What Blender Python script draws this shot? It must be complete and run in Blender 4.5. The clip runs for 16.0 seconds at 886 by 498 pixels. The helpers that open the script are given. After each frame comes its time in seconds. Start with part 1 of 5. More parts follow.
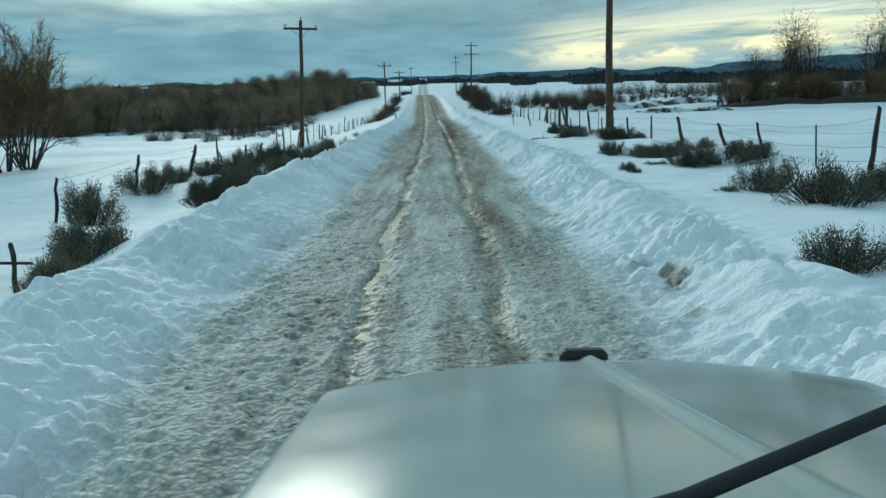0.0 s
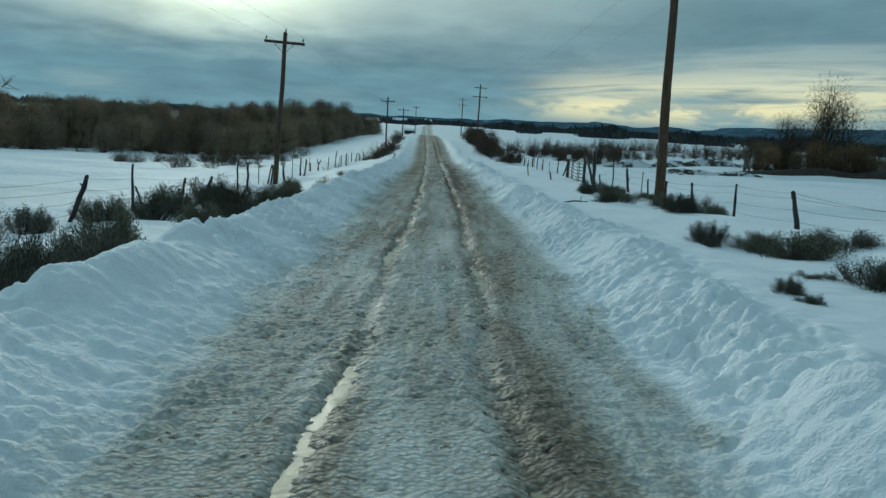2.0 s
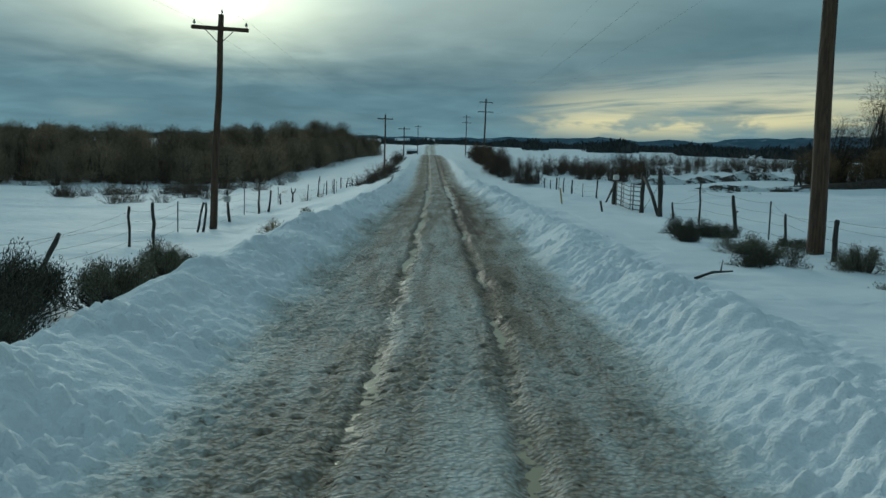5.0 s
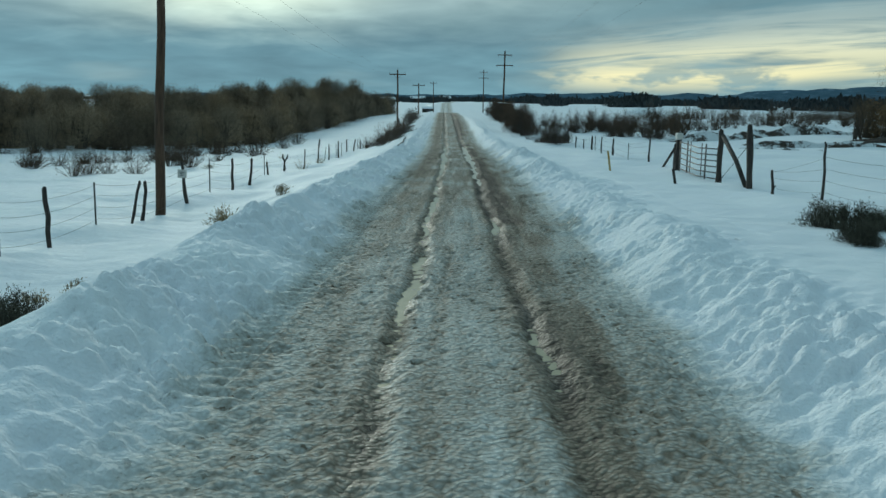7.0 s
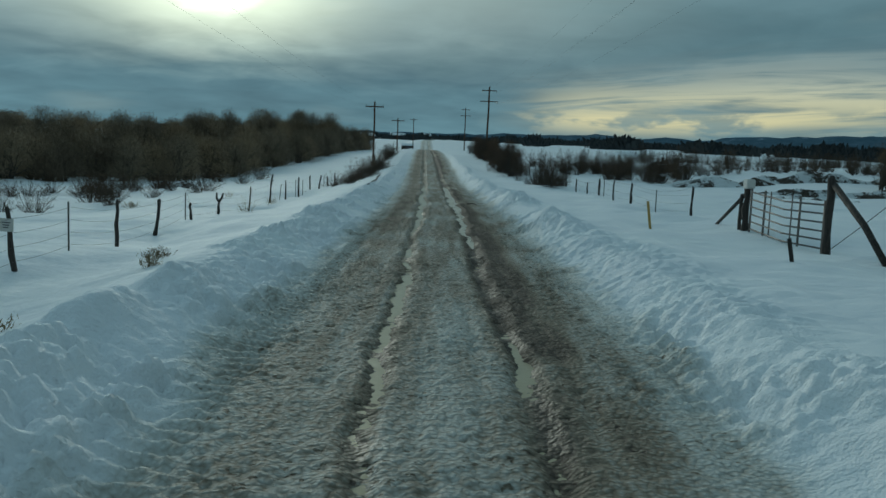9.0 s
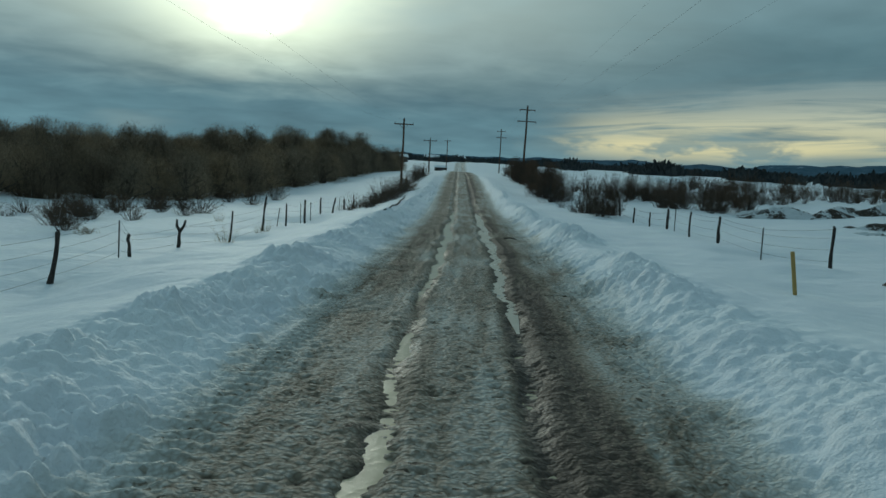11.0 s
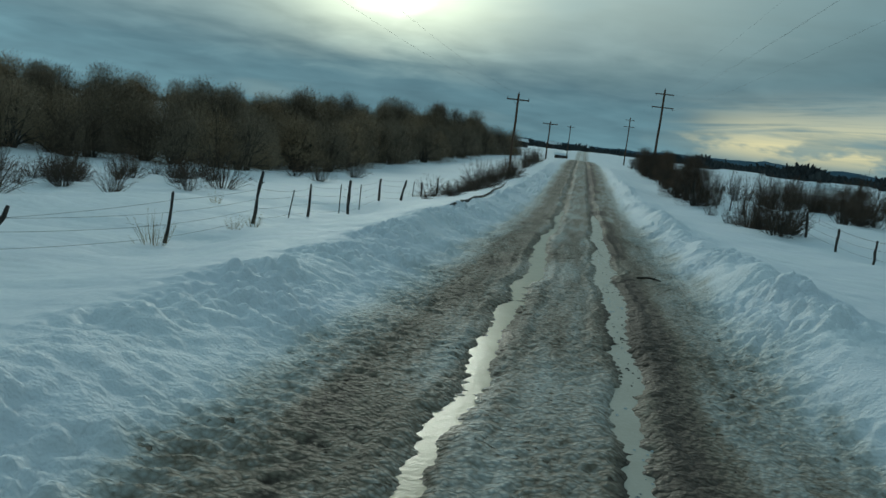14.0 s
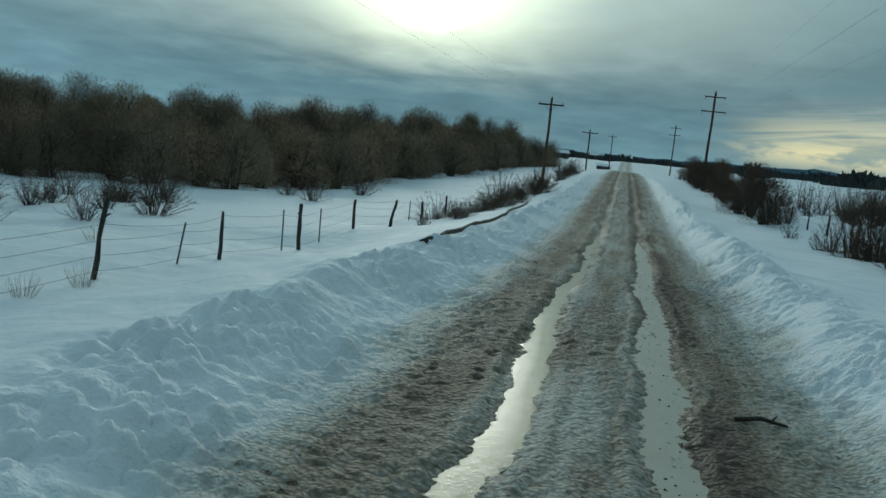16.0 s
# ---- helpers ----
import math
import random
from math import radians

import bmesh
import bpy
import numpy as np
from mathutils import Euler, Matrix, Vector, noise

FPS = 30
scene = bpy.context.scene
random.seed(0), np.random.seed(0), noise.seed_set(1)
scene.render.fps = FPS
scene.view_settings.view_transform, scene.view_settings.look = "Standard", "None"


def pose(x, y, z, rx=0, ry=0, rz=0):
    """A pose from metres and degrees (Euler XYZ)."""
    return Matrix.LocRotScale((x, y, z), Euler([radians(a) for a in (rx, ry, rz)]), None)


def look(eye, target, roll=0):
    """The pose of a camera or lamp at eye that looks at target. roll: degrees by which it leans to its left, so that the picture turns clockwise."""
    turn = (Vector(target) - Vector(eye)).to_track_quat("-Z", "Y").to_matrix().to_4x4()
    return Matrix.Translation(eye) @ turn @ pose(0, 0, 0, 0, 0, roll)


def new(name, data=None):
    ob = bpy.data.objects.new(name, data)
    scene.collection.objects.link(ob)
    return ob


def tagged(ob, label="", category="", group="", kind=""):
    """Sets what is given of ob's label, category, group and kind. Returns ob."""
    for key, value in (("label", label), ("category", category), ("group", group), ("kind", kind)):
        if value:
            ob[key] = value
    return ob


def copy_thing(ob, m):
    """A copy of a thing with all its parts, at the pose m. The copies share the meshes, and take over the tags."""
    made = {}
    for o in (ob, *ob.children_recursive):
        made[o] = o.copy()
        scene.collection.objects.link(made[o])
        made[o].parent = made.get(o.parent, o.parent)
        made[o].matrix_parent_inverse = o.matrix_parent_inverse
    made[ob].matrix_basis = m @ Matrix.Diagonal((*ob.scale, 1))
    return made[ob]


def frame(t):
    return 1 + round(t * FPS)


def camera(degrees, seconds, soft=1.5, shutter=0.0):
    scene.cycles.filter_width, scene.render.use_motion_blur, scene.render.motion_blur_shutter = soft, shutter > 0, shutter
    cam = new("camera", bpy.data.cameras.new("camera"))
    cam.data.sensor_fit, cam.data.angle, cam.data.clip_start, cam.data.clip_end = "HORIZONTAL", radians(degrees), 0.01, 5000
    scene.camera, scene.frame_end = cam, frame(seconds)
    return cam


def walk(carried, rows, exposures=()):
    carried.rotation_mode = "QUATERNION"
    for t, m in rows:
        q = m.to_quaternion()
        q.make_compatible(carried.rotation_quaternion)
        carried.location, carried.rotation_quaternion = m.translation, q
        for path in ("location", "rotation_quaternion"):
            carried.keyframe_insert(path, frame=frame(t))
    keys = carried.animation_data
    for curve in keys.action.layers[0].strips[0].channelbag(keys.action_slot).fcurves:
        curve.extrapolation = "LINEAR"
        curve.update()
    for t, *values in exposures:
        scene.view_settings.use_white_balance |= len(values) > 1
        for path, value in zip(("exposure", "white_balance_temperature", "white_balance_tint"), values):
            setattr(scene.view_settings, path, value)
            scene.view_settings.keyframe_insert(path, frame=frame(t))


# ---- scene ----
cam = camera(55.6, 16.0)
METRES, EYE, TILT, LEAN, TURN = 66.7, 2.0, -1.75, 0.0, 0.0
ROWS = [
    (0.0, 0.0, 0.0, 0.0, -0.16, -8.18, 1.09),
    (0.5, -0.0008, 0.0341, 0.001, 0.08, -7.09, 0.34),
    (1.0, -0.0002, 0.0663, 0.0019, -0.4, -5.94, -0.13),
    (1.5, -0.001, 0.0997, 0.0023, -0.94, -5.67, -1.97),
    (2.0, -0.0013, 0.132, 0.0033, -0.09, -5.38, -3.44),
    (2.5, -0.0008, 0.1642, 0.0045, -0.25, -6.86, -4.02),
    (3.0, 0.0, 0.1964, 0.0054, -1.51, -6.94, -2.53),
    (3.5, -0.0001, 0.2274, 0.0066, -1.81, -6.28, -2.48),
    (4.0, -0.0007, 0.258, 0.008, -2.0, -3.76, -1.6),
    (4.5, -0.0016, 0.2881, 0.009, -0.29, -3.74, -2.16),
    (7.0, -0.0038, 0.4258, 0.0139, 1.37, -6.94, -0.89),
    (7.5, -0.0047, 0.4573, 0.0147, 1.9, -5.25, -0.76),
    (8.0, -0.0057, 0.4932, 0.0152, 2.12, -4.55, -0.5),
    (8.5, -0.0065, 0.5263, 0.0156, -0.06, -4.52, -2.3),
    (11.0, -0.005, 0.6745, 0.0194, 2.25, -2.93, -3.38),
    (11.5, -0.0051, 0.7085, 0.0204, 9.85, -3.06, -2.52),
    (12.0, -0.0045, 0.7406, 0.0213, 12.57, -2.73, -3.4),
    (12.5, -0.0041, 0.7731, 0.0219, 11.48, -2.05, -4.79),
    (13.0, -0.0044, 0.8047, 0.0228, 11.59, -2.83, -6.27),
    (13.5, -0.0038, 0.8385, 0.0239, 10.63, -3.73, -7.11),
    (14.0, -0.0045, 0.8708, 0.0249, 10.37, -4.73, -7.54),
    (14.5, -0.0047, 0.9042, 0.026, 12.22, -5.59, -8.02),
    (15.0, -0.005, 0.9352, 0.0275, 12.14, -5.56, -7.75),
    (15.5, -0.0053, 0.9676, 0.029, 12.04, -4.78, -7.4),
    (16.0, -0.0056, 0.9993, 0.0305, 13.29, -4.17, -6.64),
]
EXPOSURES = [(t, e, 5820 if t < 2.4 else 5920 if t < 5 else 5890 if t < 9 else 5950, 0) for t, e in (
    (0.0, 0.55), (0.5, 0.42), (1.0, 0.18), (1.5, 0.13), (2.0, 0.1), (2.5, 0.36), (3.0, 0.2), (3.5, 0.58), (4.0, 0.06), (4.5, -0.25), (7.0, 0.24), (7.5, 0.32), (8.0, -0.05),
    (8.5, -0.35), (11.0, -0.3), (11.5, -0.34), (12.0, -0.33), (12.5, -0.75), (13.0, -0.7), (13.5, -0.28), (14.0, -0.22), (14.5, -0.06), (15.0, 0.06), (15.5, -0.05), (16.0, -0.12))]
walk(cam, [(t, pose(0, 0, EYE, TILT, LEAN, TURN) @ pose(METRES * x, METRES * y, METRES * z, 90 + pitch, roll, yaw)) for t, x, y, z, yaw, pitch, roll in ROWS], EXPOSURES)

# ---------------------------------------------------------------- light
SUN_AZIMUTH, SUN_ELEVATION = -15.7, 12.8
az, el = radians(SUN_AZIMUTH), radians(SUN_ELEVATION)
TO_SUN = Vector((math.sin(az) * math.cos(el), math.cos(az) * math.cos(el), math.sin(el)))


class Net:
    """Short way to write node trees."""

    def __init__(self, tree):
        self.tree = tree

    def node(self, kind, ins=(), **props):
        n = self.tree.nodes.new(kind)
        for key, value in props.items():
            setattr(n, key, value)
        for key, value in dict(ins).items():
            self.put(n.inputs[key], value)
        return n

    def put(self, socket, value):
        if isinstance(value, bpy.types.NodeSocket):
            self.tree.links.new(value, socket)
        else:
            socket.default_value = value

    def m(self, op, a, b=None, c=None, clamp=False):
        n = self.node("ShaderNodeMath", operation=op, use_clamp=clamp)
        for i, v in enumerate((a, b, c)):
            if v is not None:
                self.put(n.inputs[i], v)
        return n.outputs[0]

    def step(self, v, lo, hi, to0=0.0, to1=1.0):
        n = self.node("ShaderNodeMapRange", {"Value": v, "From Min": lo, "From Max": hi, "To Min": to0, "To Max": to1}, interpolation_type="SMOOTHSTEP")
        return n.outputs[0]

    def mix(self, f, a, b, mode="MIX"):
        n = self.node("ShaderNodeMix", data_type="RGBA", blend_type=mode)
        self.put(n.inputs[0], f)
        for s, v in ((n.inputs[6], a), (n.inputs[7], b)):
            self.put(s, (*v, 1) if isinstance(v, tuple) and len(v) == 3 else v)
        return n.outputs[2]

    def ramp(self, f, stops):
        n = self.node("ShaderNodeValToRGB", {"Fac": f})
        e = n.color_ramp.elements
        while len(e) < len(stops):
            e.new(0.5)
        for one, (p, c) in zip(e, stops):
            one.position, one.color = p, (*c, 1)
        return n.outputs[0]

    def noise(self, vec, scale, detail=4.0, rough=0.55, distort=0.0):
        n = self.node("ShaderNodeTexNoise", {"Scale": scale, "Detail": detail, "Roughness": rough, "Distortion": distort})
        if vec is not None:
            self.put(n.inputs["Vector"], vec)
        return n.outputs[0]


def make_sky():
    world = bpy.data.worlds.new("sky")
    scene.world = world
    world.use_nodes = True
    t = world.node_tree
    t.nodes.clear()
    n = Net(t)
    way = n.node("ShaderNodeTexCoord").outputs["Generated"]
    xyz = n.node("ShaderNodeSeparateXYZ", {0: way}).outputs
    dx, dy, dz = xyz
    up = n.m("MAXIMUM", dz, 0.0)
    height = n.m("MULTIPLY", n.m("ARCSINE", dz), 57.3)
    around = n.m("MULTIPLY", n.m("ARCTAN2", dx, dy), 57.3)
    # cloud sheet seen in perspective
    k = n.m("DIVIDE", 1.0, n.m("ADD", up, 0.13))
    flat = n.node("ShaderNodeCombineXYZ", {0: n.m("MULTIPLY", dx, k), 1: n.m("MULTIPLY", n.m("MULTIPLY", dy, k), 1.0), 2: 0.3}).outputs[0]
    # long streaks low down, billows higher
    streak = n.node("ShaderNodeCombineXYZ", {0: n.m("MULTIPLY", around, 0.045), 1: n.m("MULTIPLY", n.m("ADD", height, n.m("MULTIPLY", around, -0.045)), 0.19), 2: 1.7}).outputs[0]
    big = n.noise(flat, 1.15, 3, 0.5, 0.3)
    bands = n.noise(streak, 1.0, 2, 0.4, 0.4)
    fine = n.noise(flat, 3.2, 4, 0.5, 0.3)
    shifted = n.m("ADD", height, n.m("MULTIPLY", n.m("SUBTRACT", bands, 0.5), 4.0))
    shifted = n.m("ADD", shifted, n.m("MULTIPLY", n.m("SUBTRACT", big, 0.5), 13.0))
    deck = n.ramp(n.m("DIVIDE", n.m("ADD", shifted, 5.0), 50.0, clamp=True), [
        (0.00, (0.165, 0.275, 0.318)), (0.13, (0.172, 0.29, 0.333)), (0.22, (0.134, 0.222, 0.258)), (0.30, (0.138, 0.228, 0.258)),
        (0.40, (0.22, 0.325, 0.352)), (0.55, (0.285, 0.395, 0.415)), (0.8, (0.265, 0.385, 0.43)), (1.0, (0.25, 0.37, 0.42))])
    # the deck is thinner and brighter towards the sun, thick behind
    facing = n.m("ADD", n.m("MULTIPLY", dx, TO_SUN.x), n.m("MULTIPLY", dy, TO_SUN.y))
    thick = n.m("MULTIPLY", n.step(facing, -0.8, 0.75, 0.62, 1.0), n.step(around, -20.0, -42.0, 1.0, 1.2))
    deck = n.mix(1.0, deck, n.node("ShaderNodeCombineColor", {0: thick, 1: thick, 2: thick}).outputs[0], "MULTIPLY")
    deck = n.mix(1.0, deck, n.ramp(fine, [(0.3, (0.90, 0.905, 0.91)), (0.7, (1.10, 1.095, 1.09))]), "MULTIPLY")
    # clear strip with low evening light above the hills
    strip = n.m("MULTIPLY", n.step(around, 1.0, 11.0), n.step(around, 75.0, 50.0))
    strip = n.m("MULTIPLY", strip, n.step(height, 1.5, 3.2))
    strip = n.m("MULTIPLY", strip, n.step(n.m("ADD", height, n.m("MULTIPLY", n.m("SUBTRACT", around, 14.0), -0.13)), 7.6, 3.3))
    strip = n.m("MULTIPLY", strip, n.step(n.m("ADD", bands, n.step(height, 6.0, 3.0, 0.0, 0.12)), 0.40, 0.56))
    thread = n.noise(n.node("ShaderNodeCombineXYZ", {0: n.m("MULTIPLY", around, 0.05), 1: n.m("MULTIPLY", n.m("ADD", height, n.m("MULTIPLY", around, -0.06)), 0.75), 2: 4.1}).outputs[0], 1.0, 5, 0.6, 0.6)
    strip = n.m("MULTIPLY", strip, n.step(thread, 0.36, 0.56, 0.15, 1.0))
    puff = n.noise(n.node("ShaderNodeCombineXYZ", {0: n.m("MULTIPLY", around, 0.22), 1: n.m("MULTIPLY", height, 0.55), 2: 7.7}).outputs[0], 1.0, 4, 0.55, 0.2)
    puff = n.m("MULTIPLY", n.step(puff, 0.47, 0.60), n.step(height, 4.6, 2.9))
    strip = n.m("MULTIPLY", strip, n.m("SUBTRACT", 1.0, n.m("MULTIPLY", puff, 0.75)))
    clear = n.node("ShaderNodeTexSky", sky_type="NISHITA", sun_disc=False, sun_elevation=radians(SUN_ELEVATION), sun_rotation=radians(SUN_AZIMUTH)).outputs[0]
    clear = n.mix(1.0, clear, (0.05, 0.05, 0.05), "MULTIPLY")
    glow_low = n.mix(n.step(height, 2.5, 7.0), (0.98, 0.84, 0.47), (0.58, 0.62, 0.54))
    patch = n.m("MULTIPLY", n.step(n.noise(streak, 2.2, 2, 0.5, 0.3), 0.58, 0.74), n.step(height, 22.0, 4.0))
    deck = n.mix(n.m("MULTIPLY", patch, 0.28), deck, (0.40, 0.47, 0.44))
    sky = n.mix(strip, deck, n.mix(0.25, glow_low, clear))
    # the sun behind thin cloud
    sun = n.node("ShaderNodeVectorMath", operation="DOT_PRODUCT")
    n.put(sun.inputs[0], way)
    sun.inputs[1].default_value = TO_SUN
    off = n.m("MULTIPLY", n.m("ARCCOSINE", n.m("MINIMUM", sun.outputs["Value"], 1.0)), 57.3)
    off = n.m("ADD", off, n.m("MULTIPLY", n.m("SUBTRACT", fine, 0.5), 3.0))
    off = n.m("ADD", off, n.m("MULTIPLY", n.m("SUBTRACT", big, 0.5), 5.0))
    veil = n.step(n.m("ADD", height, n.m("MULTIPLY", n.m("SUBTRACT", fine, 0.5), 3.0)), 4.0, 11.0)
    core = n.m("MULTIPLY", n.step(off, 4.6, 1.5), 2.5)
    halo = n.m("MULTIPLY", n.m("POWER", n.step(off, 15.0, 1.0), 1.6), 1.2)
    wide = n.m("MULTIPLY", n.step(off, 38.0, 3.0), 0.40)
    add = n.mix(1.0, (1.0, 0.97, 0.80), n.node("ShaderNodeCombineColor", {0: core, 1: core, 2: core}).outputs[0], "MULTIPLY")
    soft = n.m("MULTIPLY", halo, veil)
    add2 = n.mix(1.0, (1.0, 0.95, 0.60), n.node("ShaderNodeCombineColor", {0: soft, 1: soft, 2: soft}).outputs[0], "MULTIPLY")
    broad = n.m("MULTIPLY", wide, veil)
    add2 = n.mix(1.0, add2, n.mix(1.0, (1.0, 0.97, 0.74), n.node("ShaderNodeCombineColor", {0: broad, 1: broad, 2: broad}).outputs[0], "MULTIPLY"), "ADD")
    sky = n.mix(1.0, n.mix(1.0, sky, add2, "ADD"), add, "ADD")
    bg = n.node("ShaderNodeBackground", {"Color": sky, "Strength": 1.0})
    out = n.node("ShaderNodeOutputWorld")
    t.links.new(bg.outputs[0], out.inputs[0])


make_sky()
lamp = bpy.data.lights.new("sun", "SUN")
lamp.energy, lamp.angle, lamp.color = 0.8, radians(18), (1.0, 0.96, 0.82)
sun = new("sun", lamp)
sun.matrix_world = look(TO_SUN * 100, (0, 0, 0))


# ---------------------------------------------------------------- materials
def material(name, build):
    mat = bpy.data.materials.new(name)
    mat.use_nodes = True
    t = mat.node_tree
    t.nodes.clear()
    n = Net(t)
    bsdf = n.node("ShaderNodeBsdfPrincipled")
    out = n.node("ShaderNodeOutputMaterial")
    t.links.new(bsdf.outputs[0], out.inputs[0])
    build(n, bsdf.inputs)
    return mat


def bump(n, height, strength, distance):
    return n.node("ShaderNodeBump", {"Height": height, "Strength": strength, "Distance": distance}).outputs[0]


def where(n):
    return n.node("ShaderNodeNewGeometry").outputs["Position"]


def ground_look(n, s):
    """Snow, from smooth pasture to broken banks and the dirty packed road; dirt with painted pit shade, wet and loose
    are laid down with the ground.
    """
    p = where(n)
    dirt_shade, wet, loose = (n.node("ShaderNodeAttribute", attribute_name=k).outputs["Fac"] for k in ("dirt_shade", "wet", "loose"))
    tone = n.noise(p, 0.35, 5)
    crust = n.noise(p, 60.0, 3, 0.6)
    crumb = n.node("ShaderNodeTexVoronoi", {"Vector": p, "Scale": 21.0, "Smoothness": 0.3}, feature="SMOOTH_F1").outputs["Distance"]
    drift = n.noise(p, 1.5, 5, 0.5)
    knob = n.noise(p, 26.0, 1, 0.5)
    long = n.node("ShaderNodeMapping", {"Vector": p, "Scale": (1.0, 0.14, 1.0)}).outputs[0]
    a = n.noise(long, 3.2, 6, 0.65)
    b = n.noise(p, 19.0, 3, 0.6)
    snow = n.mix(n.step(tone, 0.35, 0.7), (0.82, 0.85, 0.89), (0.87, 0.90, 0.92))
    snow = n.mix(n.m("MULTIPLY", n.step(n.noise(p, 2.3, 6, 0.7), 0.62, 0.8), 0.2), snow, (0.68, 0.68, 0.65))
    soiled = n.step(dirt_shade, 0.0, 0.36)
    spots = n.m("ADD", n.m("MULTIPLY", n.m("SUBTRACT", a, 0.5), 0.34), n.m("MULTIPLY", n.m("SUBTRACT", b, 0.5), 0.22))
    # gaps between crumbs darkened in the colour, as shade in the creases
    spots = n.m("ADD", spots, n.m("MULTIPLY", n.m("SUBTRACT", crumb, 0.42), 0.34))
    # pits darkened in the colour too, part dirt, part painted shade
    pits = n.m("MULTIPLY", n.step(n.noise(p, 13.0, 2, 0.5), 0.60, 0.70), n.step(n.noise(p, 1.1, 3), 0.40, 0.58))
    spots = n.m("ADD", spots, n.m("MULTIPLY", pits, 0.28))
    f = n.m("ADD", dirt_shade, n.m("MULTIPLY", spots, soiled), clamp=True)
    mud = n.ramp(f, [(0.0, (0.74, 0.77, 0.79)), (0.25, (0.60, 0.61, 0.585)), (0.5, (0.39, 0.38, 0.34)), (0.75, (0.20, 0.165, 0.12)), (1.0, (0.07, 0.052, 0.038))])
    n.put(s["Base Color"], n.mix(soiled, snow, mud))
    n.put(s["Roughness"], n.m("SUBTRACT", n.step(crust, 0.3, 0.7, 0.62, 0.85), n.m("MULTIPLY", wet, 0.18)))
    n.put(s["Specular IOR Level"], 0.22)
    calm = n.m("MULTIPLY", drift, n.m("MULTIPLY", n.m("SUBTRACT", 1.0, loose), 0.10))
    h = n.m("ADD", calm, n.m("ADD", n.m("MULTIPLY", knob, n.m("MULTIPLY", loose, 0.019)), n.m("MULTIPLY", crust, 0.0028)))
    h = n.m("SUBTRACT", h, n.m("MULTIPLY", n.m("MULTIPLY", pits, soiled), 0.012))
    h = n.m("SUBTRACT", h, n.m("MULTIPLY", n.m("MULTIPLY", crumb, soiled), 0.018))
    n.put(s["Normal"], bump(n, h, 1.0, 1.0))


def plain_snow_look(n, s):
    p = where(n)
    n.put(s["Base Color"], n.mix(n.noise(p, 0.6, 5), (0.80, 0.84, 0.88), (0.87, 0.90, 0.92)))
    n.put(s["Roughness"], 0.6)
    n.put(s["Normal"], bump(n, n.noise(p, 3.0, 6, 0.65), 0.5, 0.1))


def water_look(n, s):
    p = where(n)
    n.put(s["Base Color"], n.mix(n.noise(p, 3.0, 4), (0.34, 0.285, 0.175), (0.45, 0.39, 0.26)))
    n.put(s["Roughness"], 0.22)
    n.put(s["IOR"], 1.33)
    n.put(s["Specular IOR Level"], 0.18)
    n.put(s["Normal"], bump(n, n.noise(p, 11.0, 4, 0.6), 0.35, 0.012))


def wood_look(dark, light, ring=1.0):
    def build(n, s):
        tc = n.node("ShaderNodeTexCoord").outputs["Object"]
        rnd = n.node("ShaderNodeObjectInfo").outputs["Random"]
        p = n.node("ShaderNodeMapping", {"Vector": tc, "Scale": (14.0, 14.0, 1.2)}).outputs[0]
        p = n.node("ShaderNodeVectorMath", {0: p, 1: n.node("ShaderNodeCombineXYZ", {0: n.m("MULTIPLY", rnd, 40.0)}).outputs[0]}, operation="ADD").outputs[0]
        g = n.noise(p, 1.6, 6, 0.7, 0.6)
        w = n.noise(tc, 1.1, 4)
        col = n.mix(n.step(g, 0.32, 0.68), dark, light)
        col = n.mix(n.m("MULTIPLY", n.step(w, 0.5, 0.75), 0.5), col, tuple(0.6 * v for v in light))
        col = n.mix(n.m("MULTIPLY", rnd, 0.35), col, tuple(0.55 * v for v in dark))
        n.put(s["Base Color"], col)
        n.put(s["Roughness"], n.step(g, 0.2, 0.8, 0.95, 0.75))
        n.put(s["Normal"], bump(n, g, 0.8, 0.012 * ring))
    return build


def plant_look(a, b, rough=0.85):
    def build(n, s):
        rnd = n.node("ShaderNodeObjectInfo").outputs["Random"]
        isle = n.node("ShaderNodeNewGeometry").outputs["Random Per Island"]
        col = n.mix(isle, a, b)
        col = n.mix(1.0, col, n.ramp(rnd, [(0.0, (0.62, 0.60, 0.58)), (0.5, (0.95, 0.96, 0.95)), (1.0, (1.40, 1.30, 1.12))]), "MULTIPLY")
        n.put(s["Base Color"], col)
        n.put(s["Roughness"], rough)
        n.put(s["Specular IOR Level"], 0.2)
    return build


def metal_look(col, rough, metallic=0.6, rust=(0.16, 0.07, 0.035), amount=0.4, gloss=0.5):
    def build(n, s):
        p = where(n)
        w = n.noise(p, 9.0, 6, 0.7)
        n.put(s["Base Color"], n.mix(n.m("MULTIPLY", n.step(w, 0.45, 0.7), amount), col, rust))
        n.put(s["Metallic"], metallic)
        n.put(s["Specular IOR Level"], gloss)
        n.put(s["Roughness"], n.step(w, 0.3, 0.7, rough, rough + 0.25))
    return build


def earth_look(n, s):
    p = where(n)
    a = n.noise(p, 0.6, 6, 0.7)
    b = n.noise(p, 5.0, 6, 0.7)
    col = n.mix(n.step(b, 0.3, 0.7), (0.035, 0.028, 0.022), (0.085, 0.065, 0.048))
    col = n.mix(n.m("MULTIPLY", n.step(n.m("ADD", a, n.m("MULTIPLY", b, 0.25)), 0.58, 0.66), 0.95), col, (0.75, 0.78, 0.80))
    n.put(s["Base Color"], col)
    n.put(s["Roughness"], 0.95)
    n.put(s["Normal"], bump(n, b, 0.8, 0.12))


